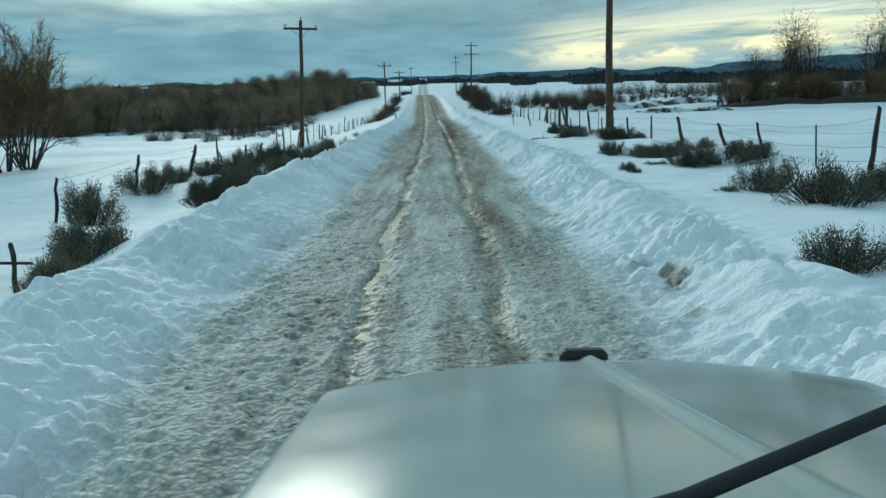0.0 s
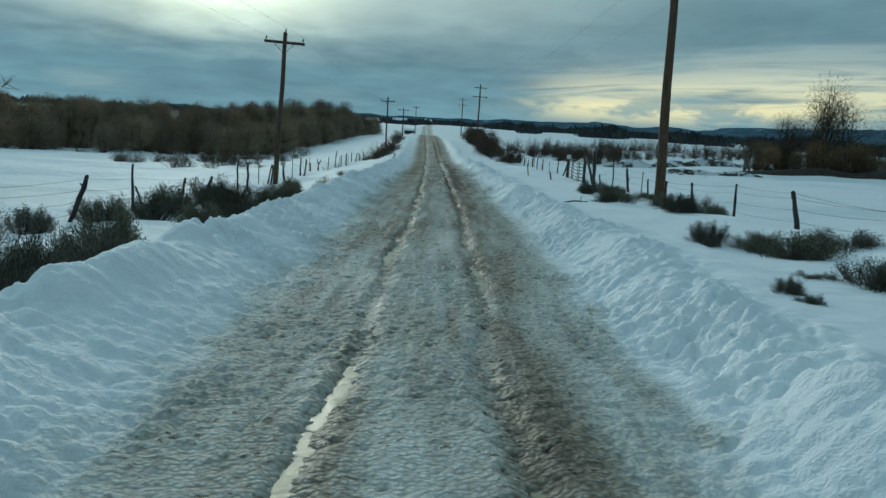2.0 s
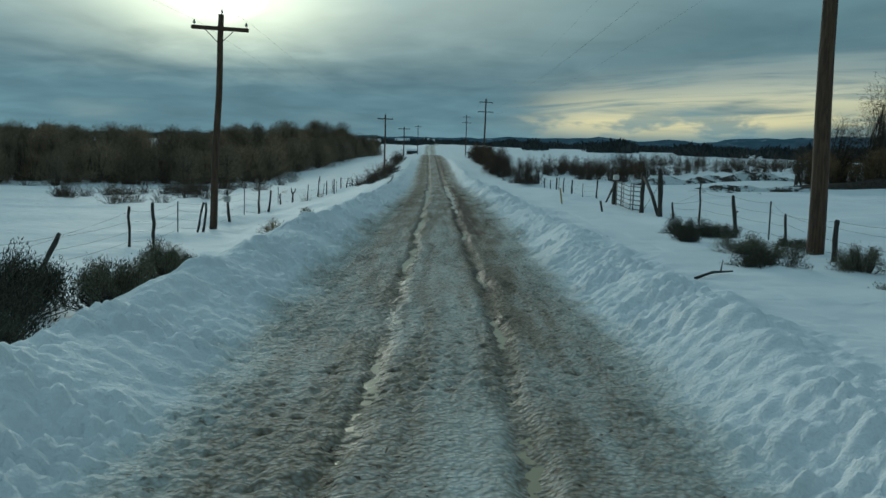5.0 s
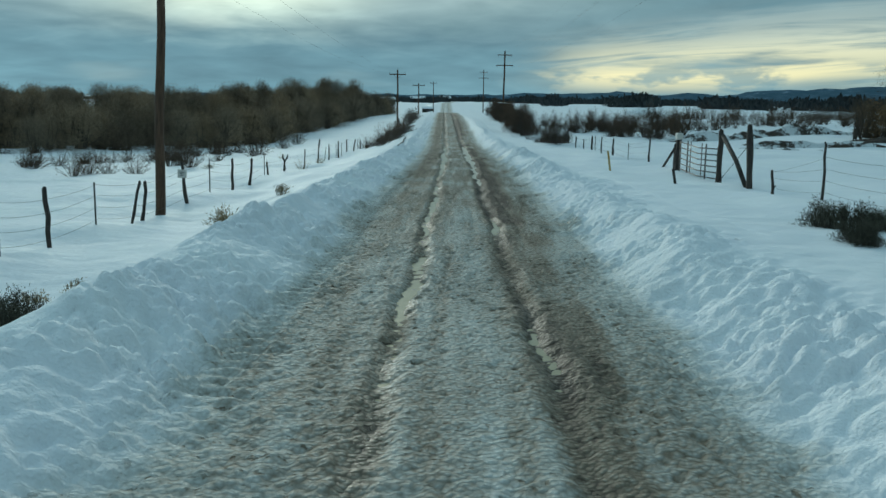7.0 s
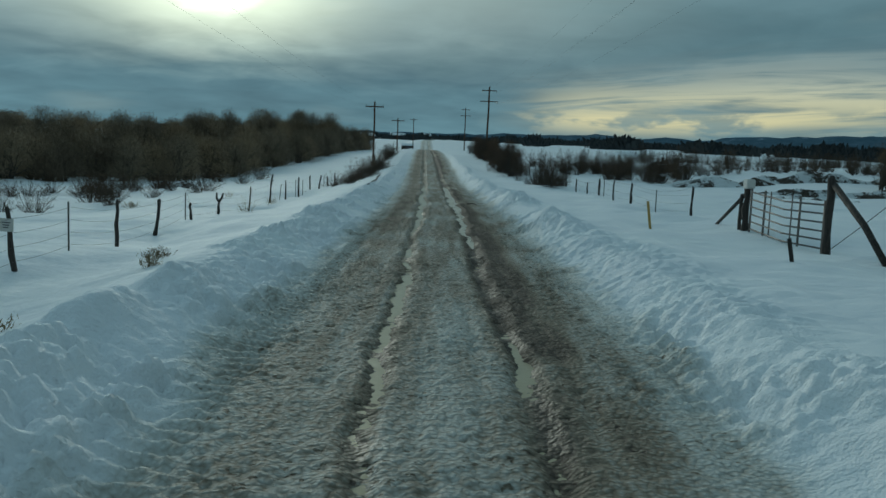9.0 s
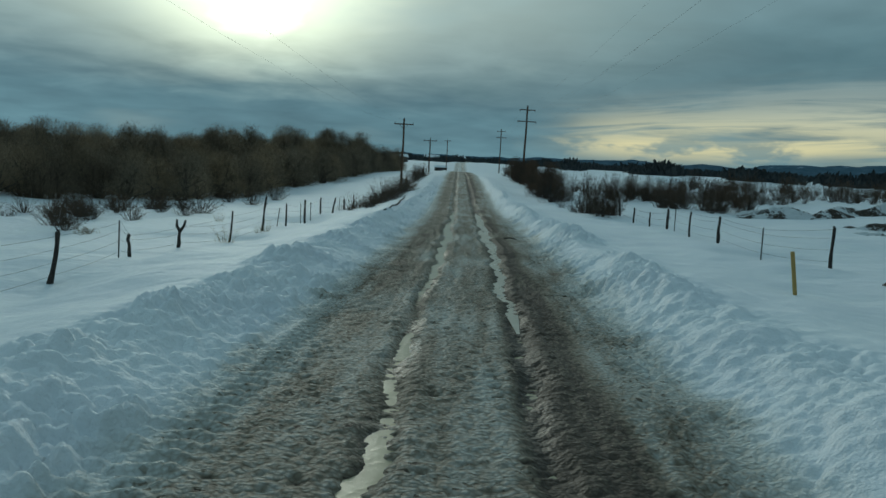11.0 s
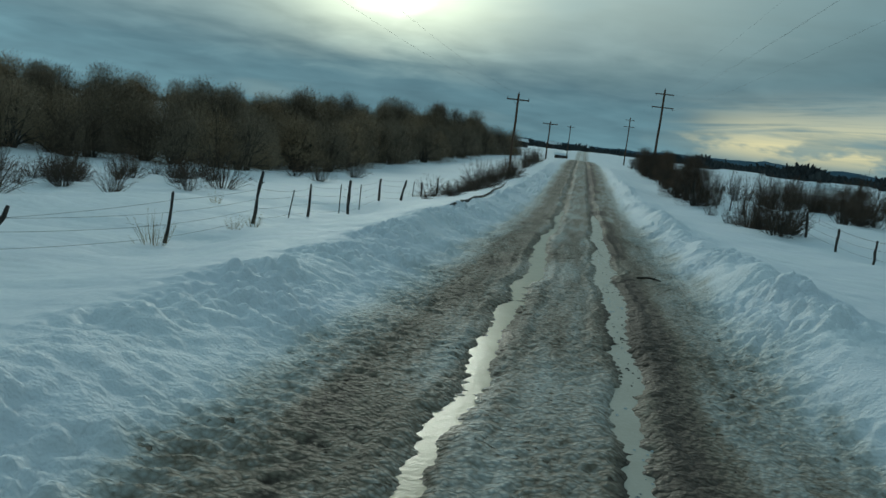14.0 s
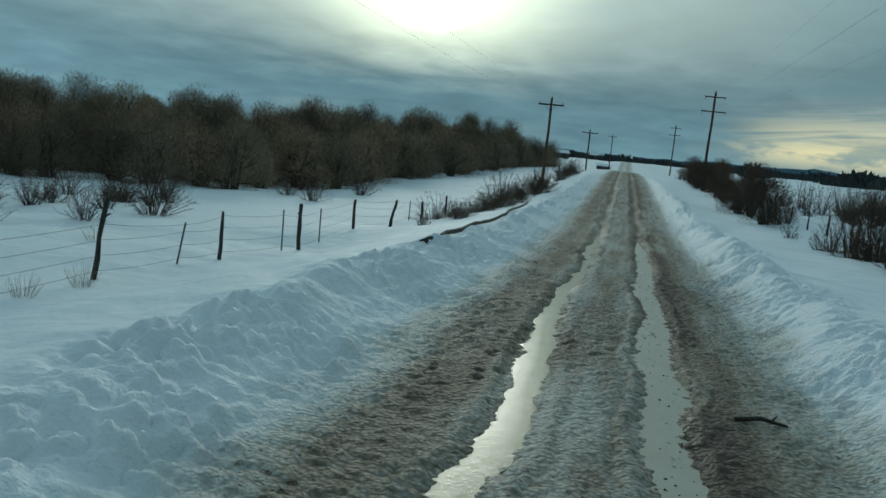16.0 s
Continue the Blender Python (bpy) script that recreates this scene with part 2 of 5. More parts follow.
def dark_earth_look(n, s):
    p = where(n)
    b = n.noise(p, 3.0, 6, 0.7)
    n.put(s["Base Color"], n.mix(n.step(b, 0.3, 0.7), (0.022, 0.017, 0.013), (0.07, 0.05, 0.036)))
    n.put(s["Roughness"], 0.95)
    n.put(s["Normal"], bump(n, b, 0.8, 0.15))


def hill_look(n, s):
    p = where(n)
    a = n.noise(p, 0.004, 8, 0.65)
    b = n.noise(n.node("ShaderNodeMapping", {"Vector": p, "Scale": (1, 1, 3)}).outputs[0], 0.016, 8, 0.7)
    # blue distance haze is painted into the wood and snow-patch colours
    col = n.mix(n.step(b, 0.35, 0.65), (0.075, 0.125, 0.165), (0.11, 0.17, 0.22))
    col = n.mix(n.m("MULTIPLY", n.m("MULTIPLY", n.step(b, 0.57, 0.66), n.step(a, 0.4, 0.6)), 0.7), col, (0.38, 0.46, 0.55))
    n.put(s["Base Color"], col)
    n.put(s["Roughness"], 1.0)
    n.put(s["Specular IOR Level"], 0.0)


SNOW = material("snow", plain_snow_look)
GROUND = material("snow_ground", ground_look)
WATER = material("meltwater", water_look)


def slush_look(n, s):
    p = where(n)
    g = n.noise(p, 22.0, 5, 0.6)
    n.put(s["Base Color"], n.mix(n.noise(p, 2.0, 4), (0.42, 0.38, 0.30), (0.54, 0.50, 0.42)))
    n.put(s["Roughness"], n.step(g, 0.35, 0.65, 0.30, 0.5))
    n.put(s["IOR"], 1.33)
    n.put(s["Specular IOR Level"], 0.25)
    n.put(s["Normal"], bump(n, g, 0.3, 0.01))


SLUSH = material("brown_slush", slush_look)
POLE = material("pole_wood", wood_look((0.06, 0.035, 0.022), (0.17, 0.095, 0.055)))
POST = material("post_wood", wood_look((0.022, 0.018, 0.016), (0.075, 0.06, 0.05)))
STAKE = material("stake_wood", wood_look((0.42, 0.28, 0.09), (0.62, 0.44, 0.16)))
BARK = material("bark", wood_look((0.03, 0.024, 0.018), (0.085, 0.07, 0.055)))
TWIG = material("forest_twigs", plant_look((0.15, 0.115, 0.085), (0.40, 0.31, 0.215)))
WILLOW = material("willow_twigs", plant_look((0.055, 0.036, 0.026), (0.15, 0.10, 0.068)))
BARE = material("bare_twigs", plant_look((0.04, 0.03, 0.022), (0.12, 0.09, 0.062)))
GOLD = material("golden_twigs", plant_look((0.10, 0.07, 0.042), (0.24, 0.165, 0.092)))
SAGE = material("sage_leaves", plant_look((0.07, 0.068, 0.053), (0.215, 0.21, 0.162)))
STRAW = material("dry_grass", plant_look((0.20, 0.16, 0.10), (0.40, 0.32, 0.20)))
STEEL = material("fence_steel", metal_look((0.10, 0.105, 0.10), 0.5))
WIRE = material("wire_steel", metal_look((0.10, 0.09, 0.085), 0.55, 0.7))
PIPE = material("gate_pipe", metal_look((0.16, 0.15, 0.14), 0.45, 0.6))
GLASS = material("insulator", metal_look((0.16, 0.18, 0.19), 0.15, 0.0, (0.1, 0.1, 0.1), 0.1))
PLATE = material("sign_plate", metal_look((0.62, 0.60, 0.56), 0.5, 0.0, (0.35, 0.3, 0.25), 0.3))
INK = material("sign_ink", metal_look((0.08, 0.08, 0.09), 0.6, 0.0))
EARTH = material("bare_earth", earth_look)
DARK_EARTH = material("dark_earth", dark_earth_look)
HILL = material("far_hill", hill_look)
# bluish grey twig colour carries painted distance haze
FARWOOD = material("far_woods", plant_look((0.035, 0.04, 0.045), (0.085, 0.09, 0.09)))


# ---------------------------------------------------------------- ground shape
def lattice(ix, iy, seed):
    h = (ix.astype(np.int64) * 374761393 + iy.astype(np.int64) * 668265263 + seed * 1442695041) & 0x7FFFFFFF
    h = ((h ^ (h >> 13)) * 1274126177) & 0x7FFFFFFF
    h = ((h ^ (h >> 16)) * 2246822519) & 0x7FFFFFFF
    return (h & 0xFFFFF) / float(0xFFFFF)


def wave(x, y, size, seed):
    """Smooth noise from 0 to 1, of that size in metres."""
    x, y = x / size, y / size
    ix, iy = np.floor(x), np.floor(y)
    fx, fy = x - ix, y - iy
    fx, fy = fx * fx * fx * (fx * (fx * 6 - 15) + 10), fy * fy * fy * (fy * (fy * 6 - 15) + 10)
    a, b = lattice(ix, iy, seed), lattice(ix + 1, iy, seed)
    c, d = lattice(ix, iy + 1, seed), lattice(ix + 1, iy + 1, seed)
    return (a + (b - a) * fx) * (1 - fy) + (c + (d - c) * fx) * fy


def clods(x, y, size, seed, soft=False):
    """Rounded lumps from 0 to 1, of that size in metres; soft ones have no steep rims."""
    x, y = x / size, y / size
    ix, iy = np.floor(x), np.floor(y)
    best = np.zeros_like(x)
    for ox in (-1, 0, 1):
        for oy in (-1, 0, 1):
            jx, jy = ix + ox, iy + oy
            px, py = jx + lattice(jx, jy, seed), jy + lattice(jx, jy, seed + 7)
            r = 0.45 + 0.55 * lattice(jx, jy, seed + 13)
            dome = np.maximum(0, 1 - ((x - px) ** 2 + (y - py) ** 2) / (r * r))
            best = np.maximum(best, r * (dome if soft else np.sqrt(dome)))
    return best


def ease(v, lo, hi):
    k = np.clip((v - lo) / (hi - lo), 0, 1)
    return k * k * (3 - 2 * k)


def centre(y):
    return np.interp(y, (-80, 30, 55, 75, 90, 168, 230, 400, 5000), (-0.10, -0.15, -0.35, -0.58, -0.85, -2.7, -4.2, -8.0, -8.0))


def rise(y):
    return np.interp(y, (-5000, 92, 100, 110, 125, 140, 155, 170, 200, 225, 245, 270, 300, 330, 400, 1000, 2500, 5000), (0, 0, 0.10, 0.38, 1.0, 1.7, 2.35, 2.85, 3.5, 3.9, 4.05, 3.7, 4.0, 6.2, 9.6, 24.5, 62, 125))


RUT_LEFT, RUT_RIGHT = -0.67, 0.67


def rut_line(y, side):
    return side + 0.035 * np.sin(y * 0.55 + 3 * side) + 0.03 * np.sin(y * 0.21) - 0.05 * ease(y, 40, 90) * (side < 0)


def ground_height(x, y, detail=True):
    u = x - centre(y)
    y_side = y + 3 * (wave(x, y, 9, 3) - 0.5)
    left = np.interp(y, (0, 20, 42, 62, 100, 300), (-0.22, -0.24, -0.38, -0.50, -0.48, 0.0))
    right = np.interp(y, (0, 9, 15, 52, 95, 130, 300), (0.34, 0.38, 0.44, 0.42, 0.36, 0.2, 0.0))
    far = ease(np.abs(u), 15, 60)
    lumps = wave(x, y, 2.2, 11)
    crest_l = np.interp(y, (0, 8, 20, 44, 52, 67, 73, 100), (0.36, 0.40, 0.48, 0.43, 0.28, 0.28, 0.34, 0.34))
    crest_r = np.interp(y, (0, 9, 20, 55, 75, 110), (0.50, 0.42, 0.48, 0.46, 0.52, 0.48))
    crest_l = (crest_l + 0.14 * (wave(x * 0.6, y, 1.9, 21) - 0.5) + 0.06 * (wave(x, y, 0.7, 22) - 0.5)) * ease(y, 190, 120)
    crest_r = (crest_r + 0.16 * (wave(x * 0.6, y, 2.2, 23) - 0.5) + 0.08 * (wave(x, y, 0.8, 24) - 0.5)) * ease(y, 190, 120)
    foot_l = -1.95 + 0.30 * (wave(x, y, 2.6, 25) - 0.5) - 0.25 * ease(y, 38, 60)
    foot_r = 2.0 + 0.35 * (wave(x, y, 2.3, 26) - 0.5)
    top_l, top_r = foot_l - 1.25, foot_r + 1.1
    z = np.where(u < 0,
                 np.where(u > top_l, crest_l * (0.5 * ease(u, foot_l, top_l) + 0.5 * np.clip((u - foot_l) / (top_l - foot_l), 0, 1)), left + (crest_l - left) * ease(u, top_l - np.interp(y, (42, 56), (2.3, 4.6)), top_l)),
                 np.where(u < top_r, crest_r * (0.75 * ease(u, foot_r, top_r) + 0.25 * np.clip((u - foot_r) / (top_r - foot_r), 0, 1)) ** 1.25, right + (crest_r - right) * ease(u, top_r + 2.2, top_r)))
    z = z * (1 - 0.35 * far)
    # wide field: drifts, and the bank by the creek on the right
    z = z + ease(np.abs(u), 4.2, 7.0) * (0.34 * (wave(x, y, 4.6, 31) - 0.5) + 0.20 * (wave(x, y * 0.8, 1.7, 32) - 0.5))
    z = z + far * 1.0 * (wave(x, y, 38, 33) - 0.5)
    z = z + 0.2 * ease(u, 6.0, 7.6) * ease(y, 6, 12) * ease(y, 34, 27)
    z = z - 0.6 * ease(x, -9, -24) * ease(y, 20, 70) * ease(y, 260, 160)
    z = z + 0.6 * ease(x, 22, 34) * ease(y + 0.12 * (x - 40) + 5 * (wave(x, y, 11, 35) - 0.5), 92, 97) * ease(y, 165, 130)
    z = z + rise(y - 20 * ease(u, -4.5, -9.5)) * (1 - 0.85 * ease(x, -26, -52) * ease(y, 420, 250))
    z = z + ease(x, -40, -400) * ease(y, 100, 900) * -4
    if detail:
        # a tread print along the left shoulder
        tread = np.exp(-((u + 1.95) / 0.17) ** 4) * ease(y, 33, 36) * ease(y, 68, 60)
        z = z + tread * (0.026 * np.sin(2 * math.pi * (y + 0.5 * np.abs(u + 1.95)) / 0.24) - 0.02)
        bank = ease(u, foot_l + 0.10, foot_l - 0.40) * ease(u, top_l - 0.9, top_l - 0.1) + ease(u, foot_r - 0.10, foot_r + 0.4) * ease(u, top_r + 1.1, top_r + 0.3)
        fade = 0.25 + 0.75 * ease(y, 165, 105)
        mass = (0.30 + 1.1 * ease(wave(x, y, 1.4, 41), 0.2, 0.8)) * fade
        # heaped lumps along the crests, apart from one another
        ridge = np.exp(-((u - top_l + 0.05) / 0.36) ** 2) + np.exp(-((u - top_r - 0.05) / 0.40) ** 2)
        z = z + ridge * 0.20 * ease(clods(x, y, 1.0, 91, True), 0.30, 0.9) * (0.35 + 0.65 * ease(wave(x, y, 3.3, 92), 0.25, 0.6)) * fade
        # broken clods of several sizes on the slopes, fewer on the right
        mass = mass * np.where(u > 0, 0.35 + 0.55 * ease(wave(x, y, 2.2, 58), 0.3, 0.8), 1.0)
        wx, wy = x + 0.16 * (wave(x, y, 0.33, 36) - 0.5), y + 0.16 * (wave(x, y, 0.31, 37) - 0.5)
        z = z + bank * (1 - 0.85 * tread) * mass * (0.06 * (clods(wx, wy, 0.52, 40, True) - 0.5) + 0.09 * (clods(wx, wy, 0.27, 42, True) - 0.5) + 0.11 * (clods(wx, wy, 0.16, 43, True) - 0.5) + 0.060 * (clods(x, y, 0.095, 57) - 0.6) + 0.03 * (wave(x, y, 0.08, 44) - 0.5) + 0.10 * (wave(x, y, 0.8, 39) - 0.5))
        # crumbs thrown on the shoulders
        shelf = ease(np.abs(u), 1.15, 1.8) * ease(np.abs(u), 3.0, 2.2)
        crumbs = 0.35 + 0.9 * ease(wave(x, y, 0.9, 38), 0.3, 0.75)
        z = z + shelf * crumbs * (0.036 * (clods(wx, wy, 0.10, 45) - 0.6) + 0.028 * (wave(x, y, 0.07, 46) - 0.5) + 0.018 * (wave(x, y * 0.5, 0.35, 55) - 0.5)) * (1 - 0.85 * tread) * ease(y, 150, 100)
        lane = ease(np.abs(u), 2.3, 1.9)
        soft = 0.45 + 0.9 * wave(x, y, 1.3, 47)
        z = z + lane * soft * (0.022 * (clods(wx, wy, 0.08, 48) - 0.6) + 0.022 * (wave(x, y, 0.07, 49) - 0.5) + 0.010 * (wave(x, y, 0.17, 56) - 0.5) + 0.022 * (wave(x, y * 0.15, 0.3, 50) - 0.5))
        # hoof and boot pits
        pit = clods(x, y, 0.14, 51)
        z = z - lane * 0.026 * ease(pit, 0.86, 0.97) * ease(wave(x, y, 1.6, 52), 0.45, 0.65)
        # wheel ruts
        for side, seed in ((RUT_LEFT, 61), (RUT_RIGHT, 71)):
            off = u - rut_line(y, side) + 0.14 * (wave(x * 0, y, 1.3, seed) - 0.5) + 0.07 * (wave(x, y, 0.33, seed + 6) - 0.5) + 0.05 * (wave(x, y, 0.14, seed + 8) - 0.5)
            deep = 0.050 + 0.025 * ease(y, 52, 72) + 0.045 * (wave(x * 0, y, 2.4, seed + 1) - 0.5) * ease(y, 58, 44) + 0.02 * (wave(x * 0, y, 0.8, seed + 2) - 0.5)
            width = 0.115 + 0.05 * (wave(x * 0, y, 3.1, seed + 3) - 0.5) + 0.05 * ease(y, 58, 76) + 0.05 * ease(y, 67, 78) * (side > 0) + 0.025 * ease(y, 58, 64) * (side < 0)
            z = z - deep * np.exp(-(np.abs(off) / width) ** 2.6)
            z = z + 0.014 * np.exp(-((np.abs(off) - width - 0.12) / 0.09) ** 2) * (0.5 + wave(x, y, 0.3, seed + 4))
            for minor in (-0.42, -0.24, 0.25, 0.42):
                z = z - 0.015 * np.exp(-((off - minor) / 0.06) ** 2) * ease(wave(x * 0, y, 5.0, seed + 5), 0.35, 0.6)
        # crust on the open field
        z = z + ease(np.abs(u), 3.6, 4.6) * (0.07 * (wave(x, y * 0.5, 0.8, 53) - 0.5) + 0.018 * (wave(x, y, 0.25, 54) - 0.5))
    return z


def height_at(x, y):
    return float(ground_height(np.array([float(x)]), np.array([float(y)]), False)[0])


def spaced(*runs):
    """Stations from runs of (from, to, first step, last step)."""
    out = []
    for lo, hi, a, b in runs:
        v = lo
        while v < hi:
            out.append(v)
            v += a + (b - a) * (v - lo) / (hi - lo)
    out.append(runs[-1][1])
    return np.array(out)


US = spaced((-4.4, 4.4, 0.034, 0.034))
OUT = spaced((4.34, 9, 0.12, 0.4), (9, 60, 0.5, 8), (60, 4300, 10, 600))
YS = spaced((-4300, -60, 500, 20), (-60, 2, 18, 0.8), (2, 85, 0.040, 0.040), (85, 180, 0.045, 1.3), (180, 500, 1.0, 12), (500, 4600, 14, 260))
UU, YY = np.meshgrid(US, YS)
XX = UU + centre(YY)


def strip(name, us, ys, mat, label, layers, lo=0, hi=None):
    """One piece of the ground over a grid of stations across and along."""
    gu, gy = np.meshgrid(us, ys)
    gx = gu + centre(gy)
    nx, ny = len(us), len(ys)
    gz = ground_height(gx, gy)
    if name.startswith("ground"):
        gz[:, np.argmin(np.abs(us))] -= 0.03
    co = np.stack([gx, gy, gz], -1).reshape(-1, 3)
    cols = np.arange(lo, nx if hi is None else hi)
    i = (np.arange(ny - 1)[:, None] * nx + np.arange(nx - 1)[None, :]).ravel()
    quads = np.stack([i, i + 1, i + nx + 1, i + nx], -1).astype(np.int32)
    me = bpy.data.meshes.new(name)
    me.vertices.add(len(co))
    me.vertices.foreach_set("co", co.astype(np.float32).ravel())
    me.loops.add(quads.size)
    me.loops.foreach_set("vertex_index", quads.ravel())
    me.polygons.add(len(quads))
    me.polygons.foreach_set("loop_start", np.arange(0, quads.size, 4, dtype=np.int32))
    me.update(calc_edges=True)
    me.polygons.foreach_set("use_smooth", np.ones(len(quads), dtype=bool))
    for key, field in layers.items():
        me.attributes.new(key, "FLOAT", "POINT").data.foreach_set("value", field[:, cols].astype(np.float32).ravel())
    me.materials.append(mat)
    return tagged(new(name, me), label, name.split("_")[0], "", "structure")


# where mud and water show on the packed snow, with shade painted into the pits
gauge = np.minimum(np.abs(UU - rut_line(YY, RUT_LEFT)), np.abs(UU - rut_line(YY, RUT_RIGHT)))
muddy = ease(YY, 5, 60)
long = wave(XX, YY * 0.10, 0.16, 88)
longer = wave(XX, YY * 0.05, 0.34, 89)
DIRT_SHADE = 0.43 + 0.17 * muddy + 0.16 * (wave(XX, YY * 0.4, 0.9, 81) - 0.5) + 0.20 * (long - 0.5) + 0.12 * (longer - 0.5)
DIRT_SHADE += (0.15 + 0.10 * muddy) * np.exp(-(gauge / 0.13) ** 2)
# churned brown mud about the right track, and on the left shoulder further on
band = np.exp(-((UU - 0.93) / 0.42) ** 4)
DIRT_SHADE += (0.04 + 0.30 * muddy) * band * (0.35 + 0.95 * ease(wave(XX, YY * 0.22, 0.8, 82), 0.3, 0.7))
DIRT_SHADE += 0.22 * muddy * np.exp(-((UU + 1.45) / 0.42) ** 2) * ease(YY, 50, 66) * (0.4 + 0.8 * wave(XX, YY * 0.2, 0.7, 93))
DIRT_SHADE += 0.26 * np.exp(-((UU - 0.95) / 0.28) ** 2) * np.exp(-((YY - 15.5) / 2.5) ** 2)
DIRT_SHADE -= 0.03 * np.exp(-((UU + 0.02) / 0.28) ** 2) * ease(YY, 70, 40)
# hoof pits: dirt plus shade painted into the same hollows
DIRT_SHADE += 0.20 * ease(clods(XX, YY, 0.14, 51), 0.86, 0.97) * ease(wave(XX, YY, 1.6, 52), 0.45, 0.65)
NEAR = ease(YY, 100, 72)
rim = np.abs(UU) + 0.16 * NEAR * (wave(XX, YY, 0.45, 86) - 0.5) + 0.25 * (longer - 0.5)
DIRT_SHADE *= ease(rim, 2.75 + 0.1 * muddy, 1.3 + 0.25 * muddy)
DIRT_SHADE *= ease(YY, 300, 240) * 0.5 + 0.5
# brown splashes low on the banks
DIRT_SHADE += 0.20 * ease(np.abs(UU), 2.9, 2.1) * ease(np.abs(UU), 1.6, 2.0) * ease(wave(XX, YY, 0.5, 84), 0.60, 0.78) * ease(wave(XX, YY, 2.4, 87), 0.45, 0.7) * NEAR * (0.5 + 0.5 * ease(YY, 45, 75))
DIRT_SHADE += 0.55 * np.exp(-((UU - 2.5) / 0.22) ** 2) * np.exp(-((YY - 8.4) / 1.6) ** 2) * ease(wave(XX, YY, 0.28, 94), 0.40, 0.7)
DIRT_SHADE = np.where(np.abs(UU) > 3.3, 0.0, np.maximum(DIRT_SHADE, 0.0))
WET = np.exp(-(gauge / 0.2) ** 2) * ease(wave(XX, YY, 0.8, 83), 0.3, 0.6)
LOOSE = ease(np.abs(UU), 4.2, 3.1) * (0.55 + 0.45 * ease(np.abs(UU), 1.2, 2.2))
LAYERS = {"dirt_shade": DIRT_SHADE, "wet": WET, "loose": LOOSE}

c2, c3 = (int(np.searchsorted(US, k)) for k in (-2.3, 2.2))
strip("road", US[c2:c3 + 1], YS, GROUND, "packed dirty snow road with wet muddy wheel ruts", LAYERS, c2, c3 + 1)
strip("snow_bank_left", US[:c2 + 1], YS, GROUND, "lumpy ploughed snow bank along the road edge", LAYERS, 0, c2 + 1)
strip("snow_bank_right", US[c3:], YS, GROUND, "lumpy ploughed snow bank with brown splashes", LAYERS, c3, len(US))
FIELD_Y = np.concatenate([YS[:-1:4], YS[-1:]])
clean = np.zeros((len(FIELD_Y), len(OUT)))
CLEAN = {"dirt_shade": clean, "wet": clean, "loose": clean}
strip("ground_left", -OUT[::-1], FIELD_Y, GROUND, "smooth snow-covered pasture with shallow drifts", CLEAN)
strip("ground_right", OUT, FIELD_Y, GROUND, "smooth snow-covered pasture with shallow drifts", CLEAN)


# ---------------------------------------------------------------- building blocks
def part(name, bm, mat, parent=None, label=""):
    me = bpy.data.meshes.new(name)
    bm.to_mesh(me)
    bm.free()
    me.materials.append(mat)
    ob = new(name, me)
    if parent is not None:
        ob.parent = parent
    if label:
        ob["label"] = label
    return ob


def soup(name, verts, faces, mat, parent=None, smooth=False):
    me = bpy.data.meshes.new(name)
    me.from_pydata(verts, [], faces)
    if smooth:
        me.polygons.foreach_set("use_smooth", [True] * len(me.polygons))
    me.materials.append(mat)
    ob = new(name, me)
    if parent is not None:
        ob.parent = parent
    return ob


def thing(name, label, category, m=None, group="", kind=""):
    ob = new(name)
    ob.empty_display_size = 0.2
    if m is not None:
        ob.matrix_basis = m
    return tagged(ob, label, category, group, kind)


def tube(verts, faces, points, radii, sides=5, cap=True):
    """A tapered tube through points, added to verts and faces."""
    rings = []
    pts = [Vector(p) for p in points]
    for i, p in enumerate(pts):
        d = (pts[min(i + 1, len(pts) - 1)] - pts[max(i - 1, 0)])
        d = d.normalized() if d.length > 1e-9 else Vector((0, 0, 1))
        a = d.cross(Vector((0.31, 0.95, 0.11)) if abs(d.y) < 0.9 else Vector((1, 0, 0))).normalized()
        b = d.cross(a)
        if radii[i] < 1e-5:
            rings.append([len(verts)])
            verts.append(tuple(p))
        else:
            rings.append(list(range(len(verts), len(verts) + sides)))
            for k in range(sides):
                w = 2 * math.pi * k / sides
                verts.append(tuple(p + radii[i] * (math.cos(w) * a + math.sin(w) * b)))
    for r, q in zip(rings, rings[1:]):
        if len(q) == 1:
            faces.extend((r[k], r[(k + 1) % len(r)], q[0]) for k in range(len(r)))
        else:
            faces.extend((r[k], r[(k + 1) % sides], q[(k + 1) % sides], q[k]) for k in range(sides))
    if cap:
        for ring, flip in ((rings[0], True), (rings[-1], False)):
            if len(ring) > 2:
                faces.append(tuple(reversed(ring)) if flip else tuple(ring))


def tubes(name, runs, mat, parent=None, sides=6, smooth=True):
    v, f = [], []
    for points, radii in runs:
        tube(v, f, points, radii, sides)
    return soup(name, v, f, mat, parent, smooth)


def box(bm, x0, x1, y0, y1, z0, z1, bevel=0.0):
    made = bmesh.ops.create_cube(bm, size=1.0)["verts"]
    for v in made:
        v.co = ((x0 + x1) / 2 + v.co.x * (x1 - x0), (y0 + y1) / 2 + v.co.y * (y1 - y0), (z0 + z1) / 2 + v.co.z * (z1 - z0))
    if bevel:
        edges = list({e for v in made for e in v.link_edges})
        bmesh.ops.bevel(bm, geom=edges, offset=bevel, segments=1, affect="EDGES")


# ---------------------------------------------------------------- plants
def stray(rng, d, amount):
    return (d + amount * Vector((rng.uniform(-1, 1), rng.uniform(-1, 1), rng.uniform(-1, 1)))).normalized()


